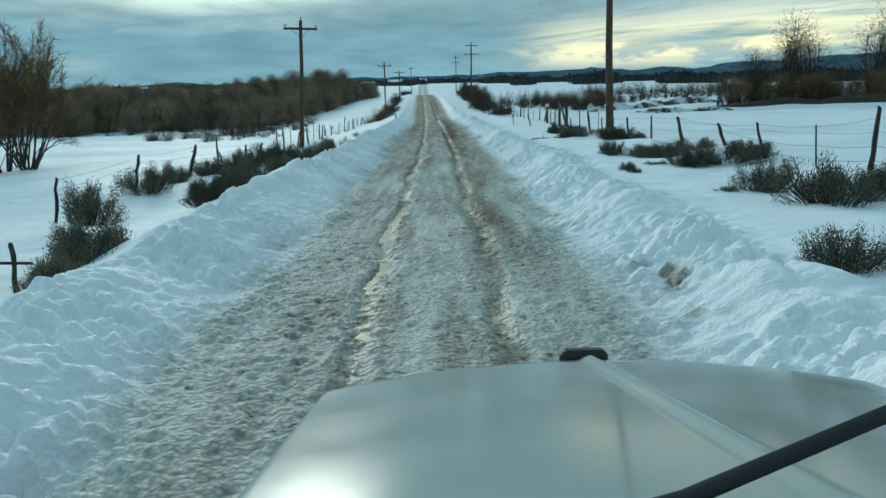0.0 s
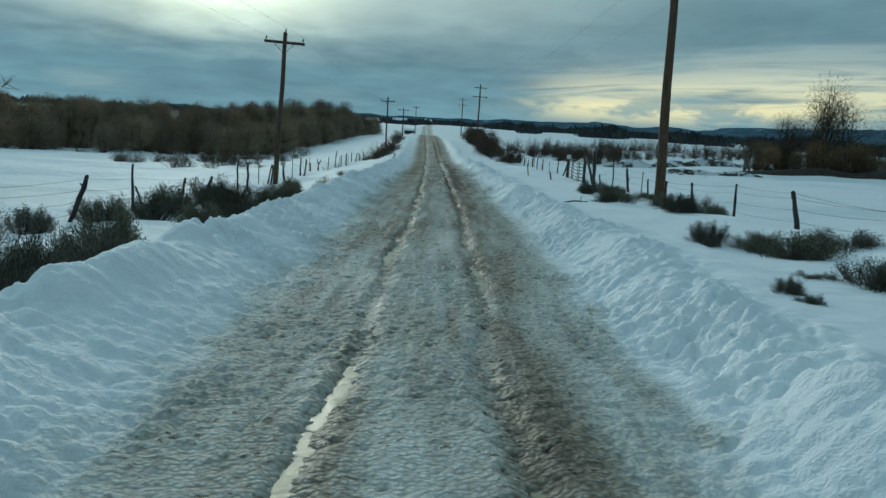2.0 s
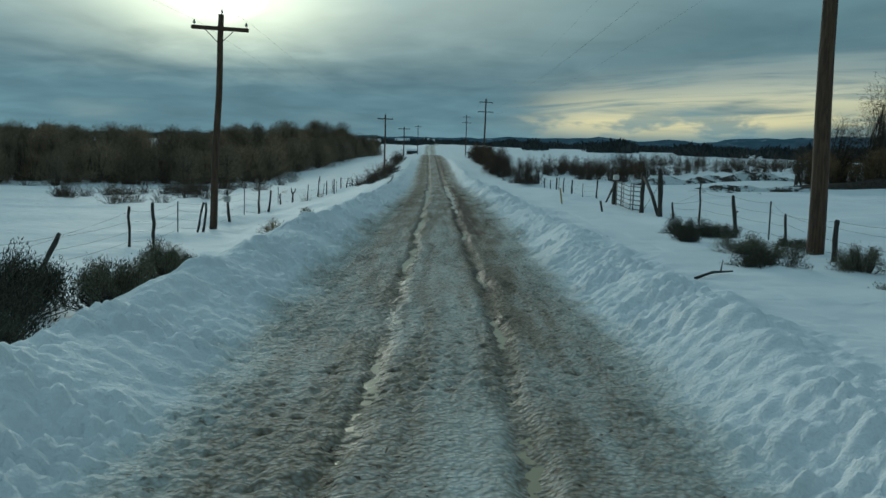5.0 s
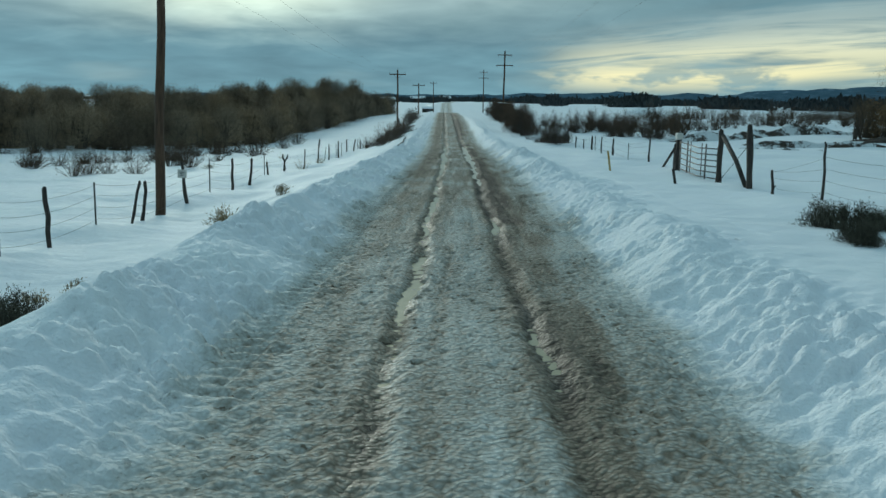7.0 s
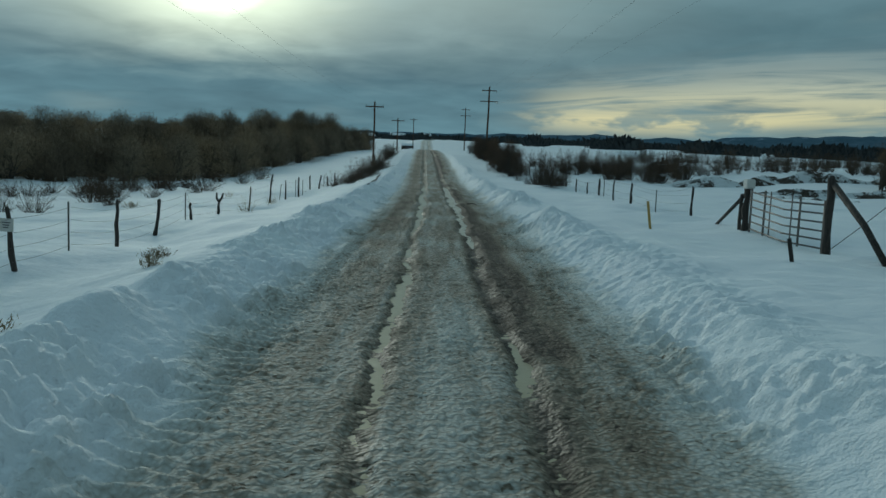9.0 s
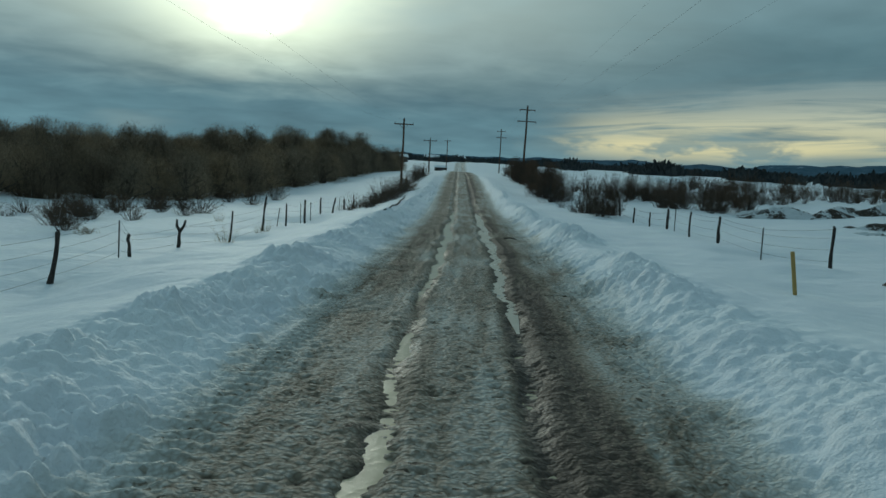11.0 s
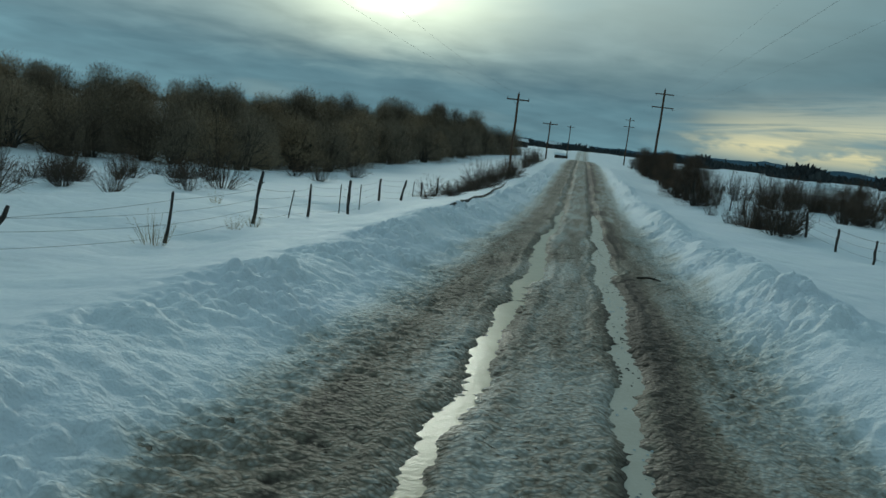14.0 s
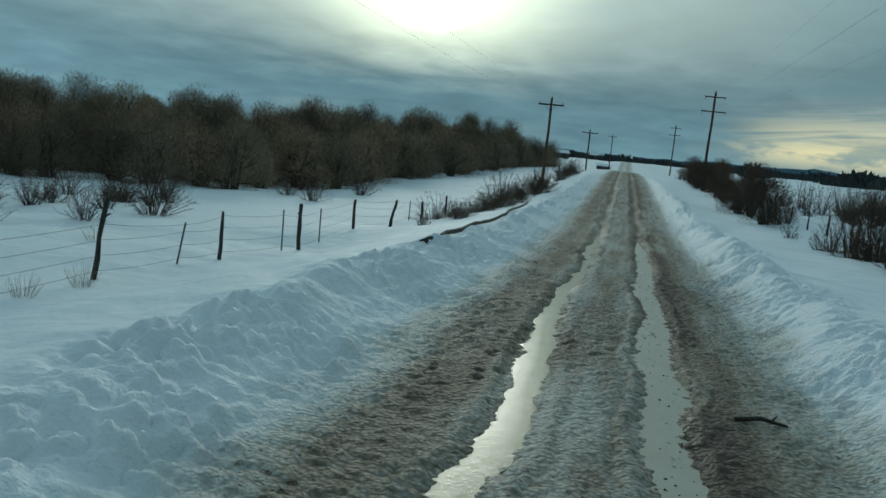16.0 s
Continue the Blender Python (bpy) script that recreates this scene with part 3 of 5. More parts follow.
def grow(rng, wood, twigs, p, d, length, radius, level, twig, lift):
    """One limb with its side limbs; the ends are twigs."""
    n = 4 if level > 1 else 3 if level else 2
    pts, rad = [p], [radius]
    for i in range(n):
        d = stray(rng, d, 0.16)
        d = (d + Vector((0, 0, lift))).normalized()
        p = p + d * (length / n)
        pts.append(p)
        rad.append(radius * (1 - 0.75 * (i + 1) / n))
    tube(*wood, pts, rad, 5 if level > 1 else 3, False)
    if level == 0:
        count, reach, thick = twig
        for _ in range(count):
            k = rng.uniform(0.25, 1.0) * n
            i = min(int(k), n - 1)
            a = pts[i].lerp(pts[i + 1], k - i)
            e = stray(rng, (pts[i + 1] - pts[i]).normalized(), 1.05)
            e = (e + Vector((0, 0, lift * 1.5))).normalized()
            w = reach * rng.uniform(0.5, 1.2)
            tube(*twigs, [a, a + e * w], [thick, 0], 3, False)
        return
    for j in range(rng.choice((3, 4, 4))):
        k = rng.uniform(0.3, 1.0) * n
        i = min(int(k), n - 1)
        a = pts[i].lerp(pts[i + 1], k - i)
        e = stray(rng, (pts[i + 1] - pts[i]).normalized(), 0.62)
        grow(rng, wood, twigs, a, e, length * rng.uniform(0.5, 0.75), rad[i] * 0.6, level - 1, twig, lift)


def tree(seed, height, stems, spread, levels, twig, bark, leaf, lift=0.10, radius=0.07):
    rng = random.Random(seed)
    wood, twigs = ([], []), ([], [])
    for s in range(stems):
        w = rng.uniform(0, 6.28)
        lean = rng.uniform(0.1, 1.0) * spread
        d = Vector((math.cos(w) * lean, math.sin(w) * lean, 1)).normalized()
        start = Vector((math.cos(w), math.sin(w), 0)) * (0.25 * spread * rng.random() * (stems > 1))
        grow(rng, wood, twigs, start - Vector((0, 0, 0.25)), d, height * rng.uniform(0.5, 0.68), radius * rng.uniform(0.7, 1.1), levels, twig, lift)
    ob = thing("tree", "", "tree")
    soup("trunk", *wood, bark, ob, True)
    soup("crown", *twigs, leaf, ob)
    return ob


def shrub(seed, radius, height, stems, leaves, leaf_size, bark, leaf, droop=0.0):
    """A round bush of many stems from one foot, each with small leaves."""
    rng = random.Random(seed)
    wood, green = ([], []), ([], [])
    lobes = [(rng.uniform(0, 6.28), math.sqrt(rng.random()) * 0.75, rng.uniform(0.62, 1.08)) for _ in range(7)]
    for _ in range(stems):
        w, k, tall = rng.choice(lobes)
        ox, oy = rng.gauss(0, 0.17), rng.gauss(0, 0.17)
        fall = 1.0 - 5.0 * (ox * ox + oy * oy)
        tip = Vector(((math.cos(w) * k + ox) * radius, (math.sin(w) * k + oy) * radius, height * tall * (1.0 - 0.35 * k * k) * max(0.35, fall) * rng.uniform(0.78, 1.15)))
        foot = Vector((tip.x * 0.25, tip.y * 0.25, -0.12))
        mid = foot.lerp(tip, 0.55) + Vector((tip.x * 0.12, tip.y * 0.12, -0.03 - droop))
        tube(*wood, [foot, mid, tip], [0.011, 0.007, 0], 3, False)
        for _ in range(leaves):
            q = rng.uniform(0.35, 1.0) ** 0.6
            a = foot.lerp(mid, q / 0.55) if q < 0.55 else mid.lerp(tip, (q - 0.55) / 0.45)
            a = a + 0.06 * radius * Vector((rng.gauss(0, 1), rng.gauss(0, 1), 0.7 * rng.gauss(0, 1)))
            e = stray(rng, Vector((tip.x * 0.7, tip.y * 0.7, height)).normalized(), 0.7)
            s = leaf_size * rng.uniform(0.6, 1.4)
            side = e.cross(Vector((rng.uniform(-1, 1), rng.uniform(-1, 1), rng.uniform(-1, 1)))).normalized() * s * 0.16
            v, f = green
            i = len(v)
            over = side.cross(e) * 0.6
            v.extend(tuple(c) for c in (a - side, a + side, a + e * s, a + e * s * 0.45 + over))
            f.extend(((i, i + 1, i + 3), (i + 1, i + 2, i + 3), (i + 2, i, i + 3)))
    ob = thing("shrub", "", "shrub")
    soup("wood", *wood, bark, ob)
    soup("foliage", *green, leaf, ob)
    return ob


def switch(seed, radius, height, stems, twigs_each, thick, bark, leaf):
    """Bare upright shrub: a fan of stems with side twigs."""
    rng = random.Random(seed)
    wood, fine = ([], []), ([], [])
    for _ in range(stems):
        w, k = rng.uniform(0, 6.28), math.sqrt(rng.random())
        tip = Vector((math.cos(w) * k * radius, math.sin(w) * k * radius, height * (1.0 - 0.45 * k * k) * rng.uniform(0.6, 1.0)))
        foot = Vector((tip.x * 0.2, tip.y * 0.2, -0.15))
        mid = foot.lerp(tip, 0.5) + 0.1 * radius * Vector((rng.uniform(-1, 1), rng.uniform(-1, 1), 0))
        tube(*wood, [foot, mid, tip], [thick, thick * 0.7, 0], 3, False)
        for _ in range(twigs_each):
            q = rng.uniform(0.3, 1.0)
            a = foot.lerp(mid, q / 0.5) if q < 0.5 else mid.lerp(tip, (q - 0.5) / 0.5)
            e = stray(rng, (tip - foot).normalized(), 0.95)
            tube(*fine, [a, a + e * height * rng.uniform(0.08, 0.22)], [thick * 0.55, 0], 3, False)
    ob = thing("shrub", "", "shrub")
    soup("wood", *wood, bark, ob)
    soup("crown", *fine, leaf, ob)
    return ob


def bushy(seed, radius, height, low, stems, sprays, thick, bark, leaf, reach=0.13, kind="shrub", fill=0.5, fat=0.5, loose=0.0, far=False):
    """Round-headed bare bush or tree: stems fan out to a dome and end in sprays of fine twigs."""
    rng = random.Random(seed)
    wood, fine = ([], []), ([], [])
    for _ in range(stems):
        w, k = rng.uniform(0, 6.28), rng.random()
        out = math.sqrt(max(0.0, 1 - k * k)) * rng.uniform(0.55, 1.0)
        tip = Vector((math.cos(w) * out * radius, math.sin(w) * out * radius, height * (low + (1 - low) * k) * rng.uniform(0.84, 1.0)))
        foot = Vector((tip.x * 0.14, tip.y * 0.14, -0.15))
        mid = foot.lerp(tip, 0.5) + Vector((-tip.x * 0.12 + 0.14 * rng.uniform(-1, 1) * radius, -tip.y * 0.12 + 0.14 * rng.uniform(-1, 1) * radius, 0))
        tube(*wood, [foot, mid, mid.lerp(tip, 1.0 - 3 * loose)], [thick * 1.6, thick, thick * 0.3], 3, False)
        for _ in range(sprays):
            q = fill + (1 - fill) * rng.uniform(0.0, 1.0) ** 0.75
            a = foot.lerp(mid, q * 2) if q < 0.5 else mid.lerp(tip, q * 2 - 1)
            a = a + loose * radius * Vector((rng.gauss(0, 1), rng.gauss(0, 1), 0.8 * rng.gauss(0, 1)))
            a.z = max(a.z, 0.0)
            e = stray(rng, (tip - mid).normalized(), 1.4 + 8 * loose)
            e = e * height * reach * rng.uniform(0.5, 1.2)
            if far:
                side = e.cross(Vector((rng.gauss(0, 1), rng.gauss(0, 1), rng.gauss(0, 1)))).normalized() * thick * fat
                i = len(fine[0])
                fine[0].extend((tuple(a - side), tuple(a + side), tuple(a + e)))
                fine[1].append((i, i + 1, i + 2))
            else:
                tube(*fine, [a, a + e], [thick * fat, 0], 3, False)
    ob = thing(kind, "", kind)
    tagged(soup("wood", *wood, bark, ob), kind="stuff")
    tagged(soup("crown", *fine, leaf, ob), kind="stuff")
    return ob


def crowned(seed, height, width, stems, lobes, twigs, thick, bark, leaf, low=0.15, kind="tree"):
    """Bare tree or bush whose crown is made of rounded lobes of fine twigs on forking limbs."""
    rng = random.Random(seed)
    wood, fine = ([], []), ([], [])
    feet = [Vector((rng.gauss(0, 0.07 * width), rng.gauss(0, 0.07 * width), -0.2)) for _ in range(stems)]
    for _ in range(lobes):
        w, k = rng.uniform(0, 6.28), rng.random() ** 0.6
        up = low + (1 - low) * rng.random() ** 0.75
        r = width * rng.uniform(0.16, 0.26)
        out = k * max(0.0, 1 - max(0.0, up - 0.45) ** 2 * 2.6) * (width / 2 - r * 0.5)
        c = Vector((math.cos(w) * out, math.sin(w) * out, max(r * 0.7, up * height - r * 0.8)))
        foot = rng.choice(feet)
        mid = foot.lerp(c, 0.5) + Vector((-c.x * 0.2, -c.y * 0.2, 0.06 * height)) + 0.05 * height * Vector((rng.gauss(0, 1), rng.gauss(0, 1), 0))
        tube(*wood, [foot, foot.lerp(mid, 0.5), mid, c], [thick * 5, thick * 4, thick * 2.6, thick], 4, False)
        for _ in range(5):
            e = Vector((rng.gauss(0, 1), rng.gauss(0, 1), rng.gauss(0.5, 1))).normalized()
            tube(*wood, [mid.lerp(c, rng.uniform(0.2, 1)), c + e * r * 0.75], [thick, thick * 0.3], 3, False)
        for _ in range(twigs):
            e = Vector((rng.gauss(0, 1), rng.gauss(0, 1), rng.gauss(0.15, 1))).normalized()
            a = c + e * r * (rng.random() ** 0.45) + 0.06 * r * Vector((rng.gauss(0, 1), rng.gauss(0, 1), rng.gauss(0, 1)))
            a.z = max(a.z, 0.02)
            d = (e + 0.8 * Vector((rng.gauss(0, 1), rng.gauss(0, 1), rng.gauss(0.5, 1)))).normalized() * r * rng.uniform(0.15, 0.38)
            side = d.cross(Vector((rng.gauss(0, 1), rng.gauss(0, 1), rng.gauss(0, 1)))).normalized() * thick * 0.62
            i = len(fine[0])
            fine[0].extend((tuple(a - side), tuple(a + side), tuple(a + d)))
            fine[1].append((i, i + 1, i + 2))
    ob = thing(kind, "", kind)
    tagged(soup("wood", *wood, bark, ob), kind="stuff")
    tagged(soup("crown", *fine, leaf, ob), kind="stuff")
    return ob


def plant(kinds, rng, x, y, scale, name, label, category, group, sink=0.0, wide=1.0):
    source = rng.choice(kinds)
    ob = copy_thing(source, pose(x, y, height_at(x, y) - sink, rng.uniform(-4, 4), rng.uniform(-4, 4), rng.uniform(0, 360)))
    ob.scale = (scale * wide, scale * wide, scale)
    ob.name = name
    return tagged(ob, label, category, group)


def clear_away(kinds):
    for ob in kinds:
        for o in (*ob.children_recursive, ob):
            bpy.data.objects.remove(o)


rng = random.Random(5)
# the cottonwood and willow thicket beyond the left pasture
forest_kinds = [crowned(100 + i, 5.6, 4.4 + 0.4 * i, 2 + i % 2, 22, 420, 0.016, BARK, TWIG, 0.28) for i in range(4)]
front = [(-95, 72), (-70, 78), (-46, 88), (-33, 102), (-27, 111), (-23, 125), (-22.5, 150), (-21, 190), (-19, 226)]


def along(line, k):
    lens = [math.dist(a, b) for a, b in zip(line, line[1:])]
    k *= sum(lens)
    for a, b, s in zip(line, line[1:], lens):
        if k <= s:
            return Vector(a).lerp(Vector(b), k / s), (Vector(b) - Vector(a)).normalized()
        k -= s
    return Vector(line[-1]), (Vector(line[-1]) - Vector(line[-2])).normalized()


thicket_kinds = [crowned(240 + i, 3.0, 3.6, 5, 20, 380, 0.012, BARK, TWIG, 0.06, "shrub") for i in range(5)]


def tall_at(y):
    return float(np.interp(y, (75, 100, 138, 200), (0.86, 0.90, 1.12, 1.25)))


for row in range(3):
    for i in range(80):
        p, d = along(front, min(1.0, (i + rng.uniform(0, 0.9)) / 80))
        p = p + Vector((-d.y, d.x)) * (row * 4.0 + rng.uniform(-1.8, 2.6))
        plant(thicket_kinds, rng, p.x, p.y, (rng.uniform(0.95, 1.55) + 0.14 * row) * tall_at(p.y), "thicket_willow", "tall bare olive-brown willow in a dense thicket", "shrub", "thicket across the pasture", 0.1, rng.uniform(0.85, 1.15))
for i in range(190):
    p, d = along(front, min(1.0, (i + rng.uniform(0, 0.9)) / 190))
    p = p + Vector((-d.y, d.x)) * (5 + 60 * rng.random() ** 1.7)
    plant(forest_kinds, rng, p.x, p.y, rng.uniform(0.86, 1.14) * tall_at(p.y), "tree", "bare round-topped tree rising from the thicket", "tree", "trees in the thicket", 0.1, rng.uniform(0.85, 1.1))
clear_away(forest_kinds + thicket_kinds)

# thickets of bare willow switches
bush_kinds = [bushy(200 + i, 1.1, 1.5, 0.2, 40, 17, 0.008, BARK, WILLOW, 0.18, "shrub", 0.25, 0.55) for i in range(4)]
grove_kinds = [bushy(220 + i, 1.4, 2.6, 0.14, 36, 15, 0.010, BARK, WILLOW, 0.13, "shrub", 0.15, 0.75) for i in range(3)]
dense_kinds = [crowned(230 + i, 3.0, 2.8, 6, 16, 300, 0.010, BARK, WILLOW, 0.08, "shrub") for i in range(3)]
# undergrowth along the front of the thicket
for i in range(44):
    p, d = along(front, min(1.0, (i + rng.uniform(0, 0.9)) / 44))
    back = Vector((-d.y, d.x))
    p = p + back * rng.uniform(-1.6, 2.2)
    plant(grove_kinds, rng, p.x, p.y, rng.uniform(0.45, 0.85), "shrub", "bare brown willow shrub at the edge of the thicket", "shrub", "shrubs along the thicket", 0.1, 1.25)
# a denser clump in front of the thicket
for i in range(16):
    plant(bush_kinds, rng, -24.5 + 8.0 * rng.random(), 84 + 16 * rng.random(), rng.uniform(0.6, 1.0), "willow", "leafless willow shrub standing in snow", "shrub", "willows in the pasture", 0.05, 1.1)
for i in range(20):
    k = (i + rng.random()) / 20
    plant(bush_kinds, rng, -29 + 9 * k + rng.uniform(-1.5, 1.5), 79 + 15 * k + rng.uniform(-2, 2), rng.uniform(0.5, 0.95), "willow", "leafless willow shrub standing in snow", "shrub", "willows in the pasture", 0.05, 1.1)
# lone willows in the left pasture
for x, y, h in [(-19.2, 69.0, 1.1), (-18.9, 69.9, 1.2), (-17.4, 72.2, 1.1), (-19.4, 73.3, 1.0), (-24.3, 75.0, 1.1), (-15.9, 76.4, 1.3), (-17.4, 79.2, 1.1), (-18.9, 81.5, 1.4),
                (-16.9, 85.1, 1.0), (-14.8, 86.5, 0.85), (-15.4, 90.7, 1.5), (-21.8, 101.5, 1.2), (-17.4, 108.9, 1.3), (-20.2, 112.0, 1.1), (-18.1, 118.9, 1.6)]:
    plant(bush_kinds, rng, x, y, h / 1.12, "willow", "leafless willow shrub standing in snow", "shrub", "willows in the pasture", 0.05, 0.95)
# willow rows beyond the right pasture
for i in range(70):
    k = rng.random()
    x, y = 9.5 + 17 * k + rng.uniform(-1, 1), 119 + 13 * rng.random() + 6 * k
    if rng.random() < 0.3:
        x, y = 12 + 10 * rng.random(), 109 + 7 * rng.random()
    plant(bush_kinds, rng, x, y, rng.uniform(1.0, 1.9), "willow", "leafless brown willow standing in snow", "shrub", "willow rows in the pasture", 0.05, 0.7)
for i in range(96):
    k = (i + rng.random()) / 96
    plant(grove_kinds, rng, 11 + 44 * k, 121 + 18 * k + rng.uniform(-4, 4), rng.uniform(0.6, 0.98), "willow", "leafless russet willow standing in snow", "shrub", "willow rows in the pasture", 0.05, 0.85)
for i in range(80):
    k = (i + rng.random()) / 80
    plant(bush_kinds, rng, 26 + 75 * k, 158 + 26 * k + rng.uniform(-9, 9), rng.uniform(1.0, 2.2), "willow", "leafless brown willow standing in snow", "shrub", "willow rows in the pasture", 0.05, 0.75)
# dark brush close to the road on the right
for i in range(66):
    k = (i + rng.random()) / 66
    plant(dense_kinds + grove_kinds, rng, 5.1 + 2.6 * rng.random() - 1.6 * k, 109 + 66 * k, rng.uniform(0.40, 1.08) * (0.9 + 0.2 * k), "brush", "dense dark brush beside the road", "shrub", "roadside brush", 0.08, 1.1)
for x, y, s in [(6.3, 90.5, 0.84), (6.1, 92.6, 0.9), (7.0, 91.6, 0.86), (6.6, 91.2, 0.75), (6.6, 93.4, 0.82), (5.7, 97.5, 0.38), (5.3, 101.0, 0.36), (6.0, 94.6, 0.8), (6.5, 96.0, 0.7), (6.9, 94.8, 0.8), (7.4, 92.9, 0.75), (6.2, 97.8, 0.7), (7.1, 98.6, 0.75), (7.9, 96.4, 0.7)]:
    plant(grove_kinds, rng, x, y, s, "brush", "reddish-brown willow brush beside the fence", "shrub", "roadside brush", 0.08, 1.0)
# tangled dead brush on the left
for i in range(40):
    k = (i + rng.random()) / 40
    plant(bush_kinds + grove_kinds[:1], rng, -8.6 + 2.4 * rng.random() + 0.3 * k, 96 + 27 * k, rng.uniform(0.35, 1.0) * (0.75 + 0.4 * k), "brush", "tangled dead brush beside the road", "shrub", "dead brush", 0.1, rng.uniform(0.8, 1.5))
for i in range(12):
    k = (i + rng.random()) / 12
    plant(grove_kinds, rng, -8.2 + 1.6 * rng.random() - 1.0 * k, 132 + 34 * k, rng.uniform(0.5, 0.8), "brush", "tangled dead brush beside the road", "shrub", "dead brush", 0.1, 1.3)

# sagebrush
sage_kinds = [shrub(300 + i, 1.0, 0.92, 190, 46, 0.048, BARK, SAGE) for i in range(5)]
SAGE_LEFT = [(-4.5, 9.4, 0.42, 0.48), (-4.75, 10.9, 0.62, 0.74), (-5.1, 12.0, 0.5, 0.8), (-7.4, 17.4, 0.65, 1.05), (-5.1, 18.6, 0.55, 0.65), (-7.7, 22.0, 0.75, 0.87), (-5.2, 22.2, 0.65, 1.1),
             (-5.2, 20.2, 0.5, 0.75), (-7.6, 27.6, 0.68, 0.77), (-5.3, 28.3, 0.36, 0.36), (-5.0, 26.5, 0.6, 0.7), (-5.8, 30.7, 0.92, 1.0), (-6.5, 32.9, 1.05, 1.05), (-7.3, 31.2, 0.7, 0.9)]
SAGE_MIDDLE = [(-4.9, 29.4, 0.65, 0.55), (-5.0, 33.2, 0.62, 0.84), (-5.2, 37.2, 0.5, 0.55), (-7.9, 24.6, 0.5, 0.6), (-7.0, 29.2, 0.6, 0.8), (-7.1, 34.9, 0.6, 0.8),
               (-4.6, 16.8, 0.5, 0.7), (-4.65, 17.9, 0.55, 0.8), (-4.5, 19.4, 0.5, 0.7), (-4.5, 32.2, 0.5, 0.7), (-4.5, 34.2, 0.5, 0.68)]
SAGE_RIGHT = [(3.75, 7.8, 0.46, 0.5), (5.8, 12.4, 0.85, 0.78), (6.7, 13.0, 0.6, 0.6), (5.6, 14.5, 0.5, 0.6), (4.2, 18.2, 0.19, 0.16), (4.1, 18.8, 0.26, 0.26), (5.8, 19.8, 0.5, 0.5), (6.7, 19.9, 0.95, 0.64),
              (7.5, 20.6, 0.6, 0.5), (5.2, 20.3, 0.3, 0.16), (6.1, 22.9, 0.8, 0.57), (5.8, 23.9, 0.55, 0.46), (4.8, 14.1, 0.25, 0.2), (7.0, 23.4, 0.6, 0.5), (4.85, 24.3, 0.42, 0.5), (4.7, 23.6, 0.26, 0.26)]
SAGE_MORE = [(7.1, 31.0, 0.43, 0.34), (6.6, 31.7, 0.7, 0.62), (6.8, 32.9, 0.6, 0.55), (5.4, 35.4, 0.55, 0.5), (7.1, 35.5, 0.5, 0.55), (6.0, 37.6, 0.8, 0.46), (7.5, 39.7, 0.49, 0.32),
             (5.5, 40.3, 0.45, 0.45), (6.8, 42.1, 0.52, 0.44), (6.0, 42.3, 0.6, 0.62), (6.7, 42.6, 0.42, 0.45), (3.5, 39.9, 0.13, 0.1)]
for x, y, r, h in SAGE_LEFT + SAGE_MIDDLE + SAGE_RIGHT + SAGE_MORE:
    ob = plant(sage_kinds, rng, x, y, h * 1.1, "sagebrush", "grey-green sagebrush half buried in snow", "sagebrush", "sagebrush along the fences", 0.06, 1.05 * r / h)
# dry tufts along the left bank
tuft_kinds = [shrub(340 + i, 0.9, 0.8, 46, 5, 0.12, STRAW, STRAW) for i in range(2)]
for x, y, r, h in [(-6.0, 39.4, 0.26, 0.24), (-5.9, 40.3, 0.27, 0.2), (-5.1, 45.3, 0.4, 0.5), (-5.4, 46.4, 0.5, 0.3), (-5.0, 50.3, 0.3, 0.34), (-5.2, 51.4, 0.4, 0.28), (-14.1, 74.4, 0.5, 0.3)]:
    plant(tuft_kinds, rng, x, y, h / 0.8, "dry_grass_tuft", "straw-coloured dry grass tuft poking out of snow", "grass tuft", "dry tufts", 0.03, 0.9 * r / h)

twig_kinds = [switch(280 + i, 0.5, 0.8, 30, 3, 0.005, STRAW, STRAW) for i in range(2)]
for x, y, s in [(-8.9, 73.7, 1.15), (-8.6, 78.0, 0.7), (-8.5, 76.6, 0.65), (-12.0, 83.0, 0.7)]:
    plant(twig_kinds, rng, x, y, s, "twig_clump", "sparse dry stalks standing in snow", "stalks", "dry stalks", 0.03)
# trees on the creek bank to the right, and near ones to the left
big_kinds = [crowned(400 + i, 9.6, 8.0, 2 + i, 26, 150, 0.020, BARK, BARE, 0.34) for i in range(2)]
for x, y, s in [(44.2, 108.4, 1.2), (48.0, 112.0, 0.95), (38.0, 104.0, 0.72), (55.5, 107.5, 1.25), (60.0, 110.0, 1.05), (33.5, 101.5, 0.42)]:
    plant(big_kinds, rng, x, y, s, "tree", "tall bare cottonwood on the creek bank", "tree", "bare trees on the creek bank", 0.1, 1.2)
russet_kinds = [crowned(260 + i, 3.4, 3.4, 6, 16, 300, 0.011, BARK, GOLD, 0.08, "shrub") for i in range(3)]
near_kinds = [tree(420 + i, 5.0, 6, 0.6, 2, (26, 0.6, 0.012), BARK, GOLD, 0.06, 0.06) for i in range(2)]
for x, y, s in [(-17.0, 33.0, 0.95), (-19.2, 35.0, 1.0), (-16.2, 30.5, 0.55), (-15.6, 31.8, 0.8), (-18.2, 36.5, 1.1), (-16.9, 34.6, 1.0), (-20.5, 33.0, 0.9)]:
    plant(near_kinds, rng, x, y, s, "tree", "bare tangled willow tree at the pasture edge", "tree", "willows at the pasture edge", 0.1, 1.0)
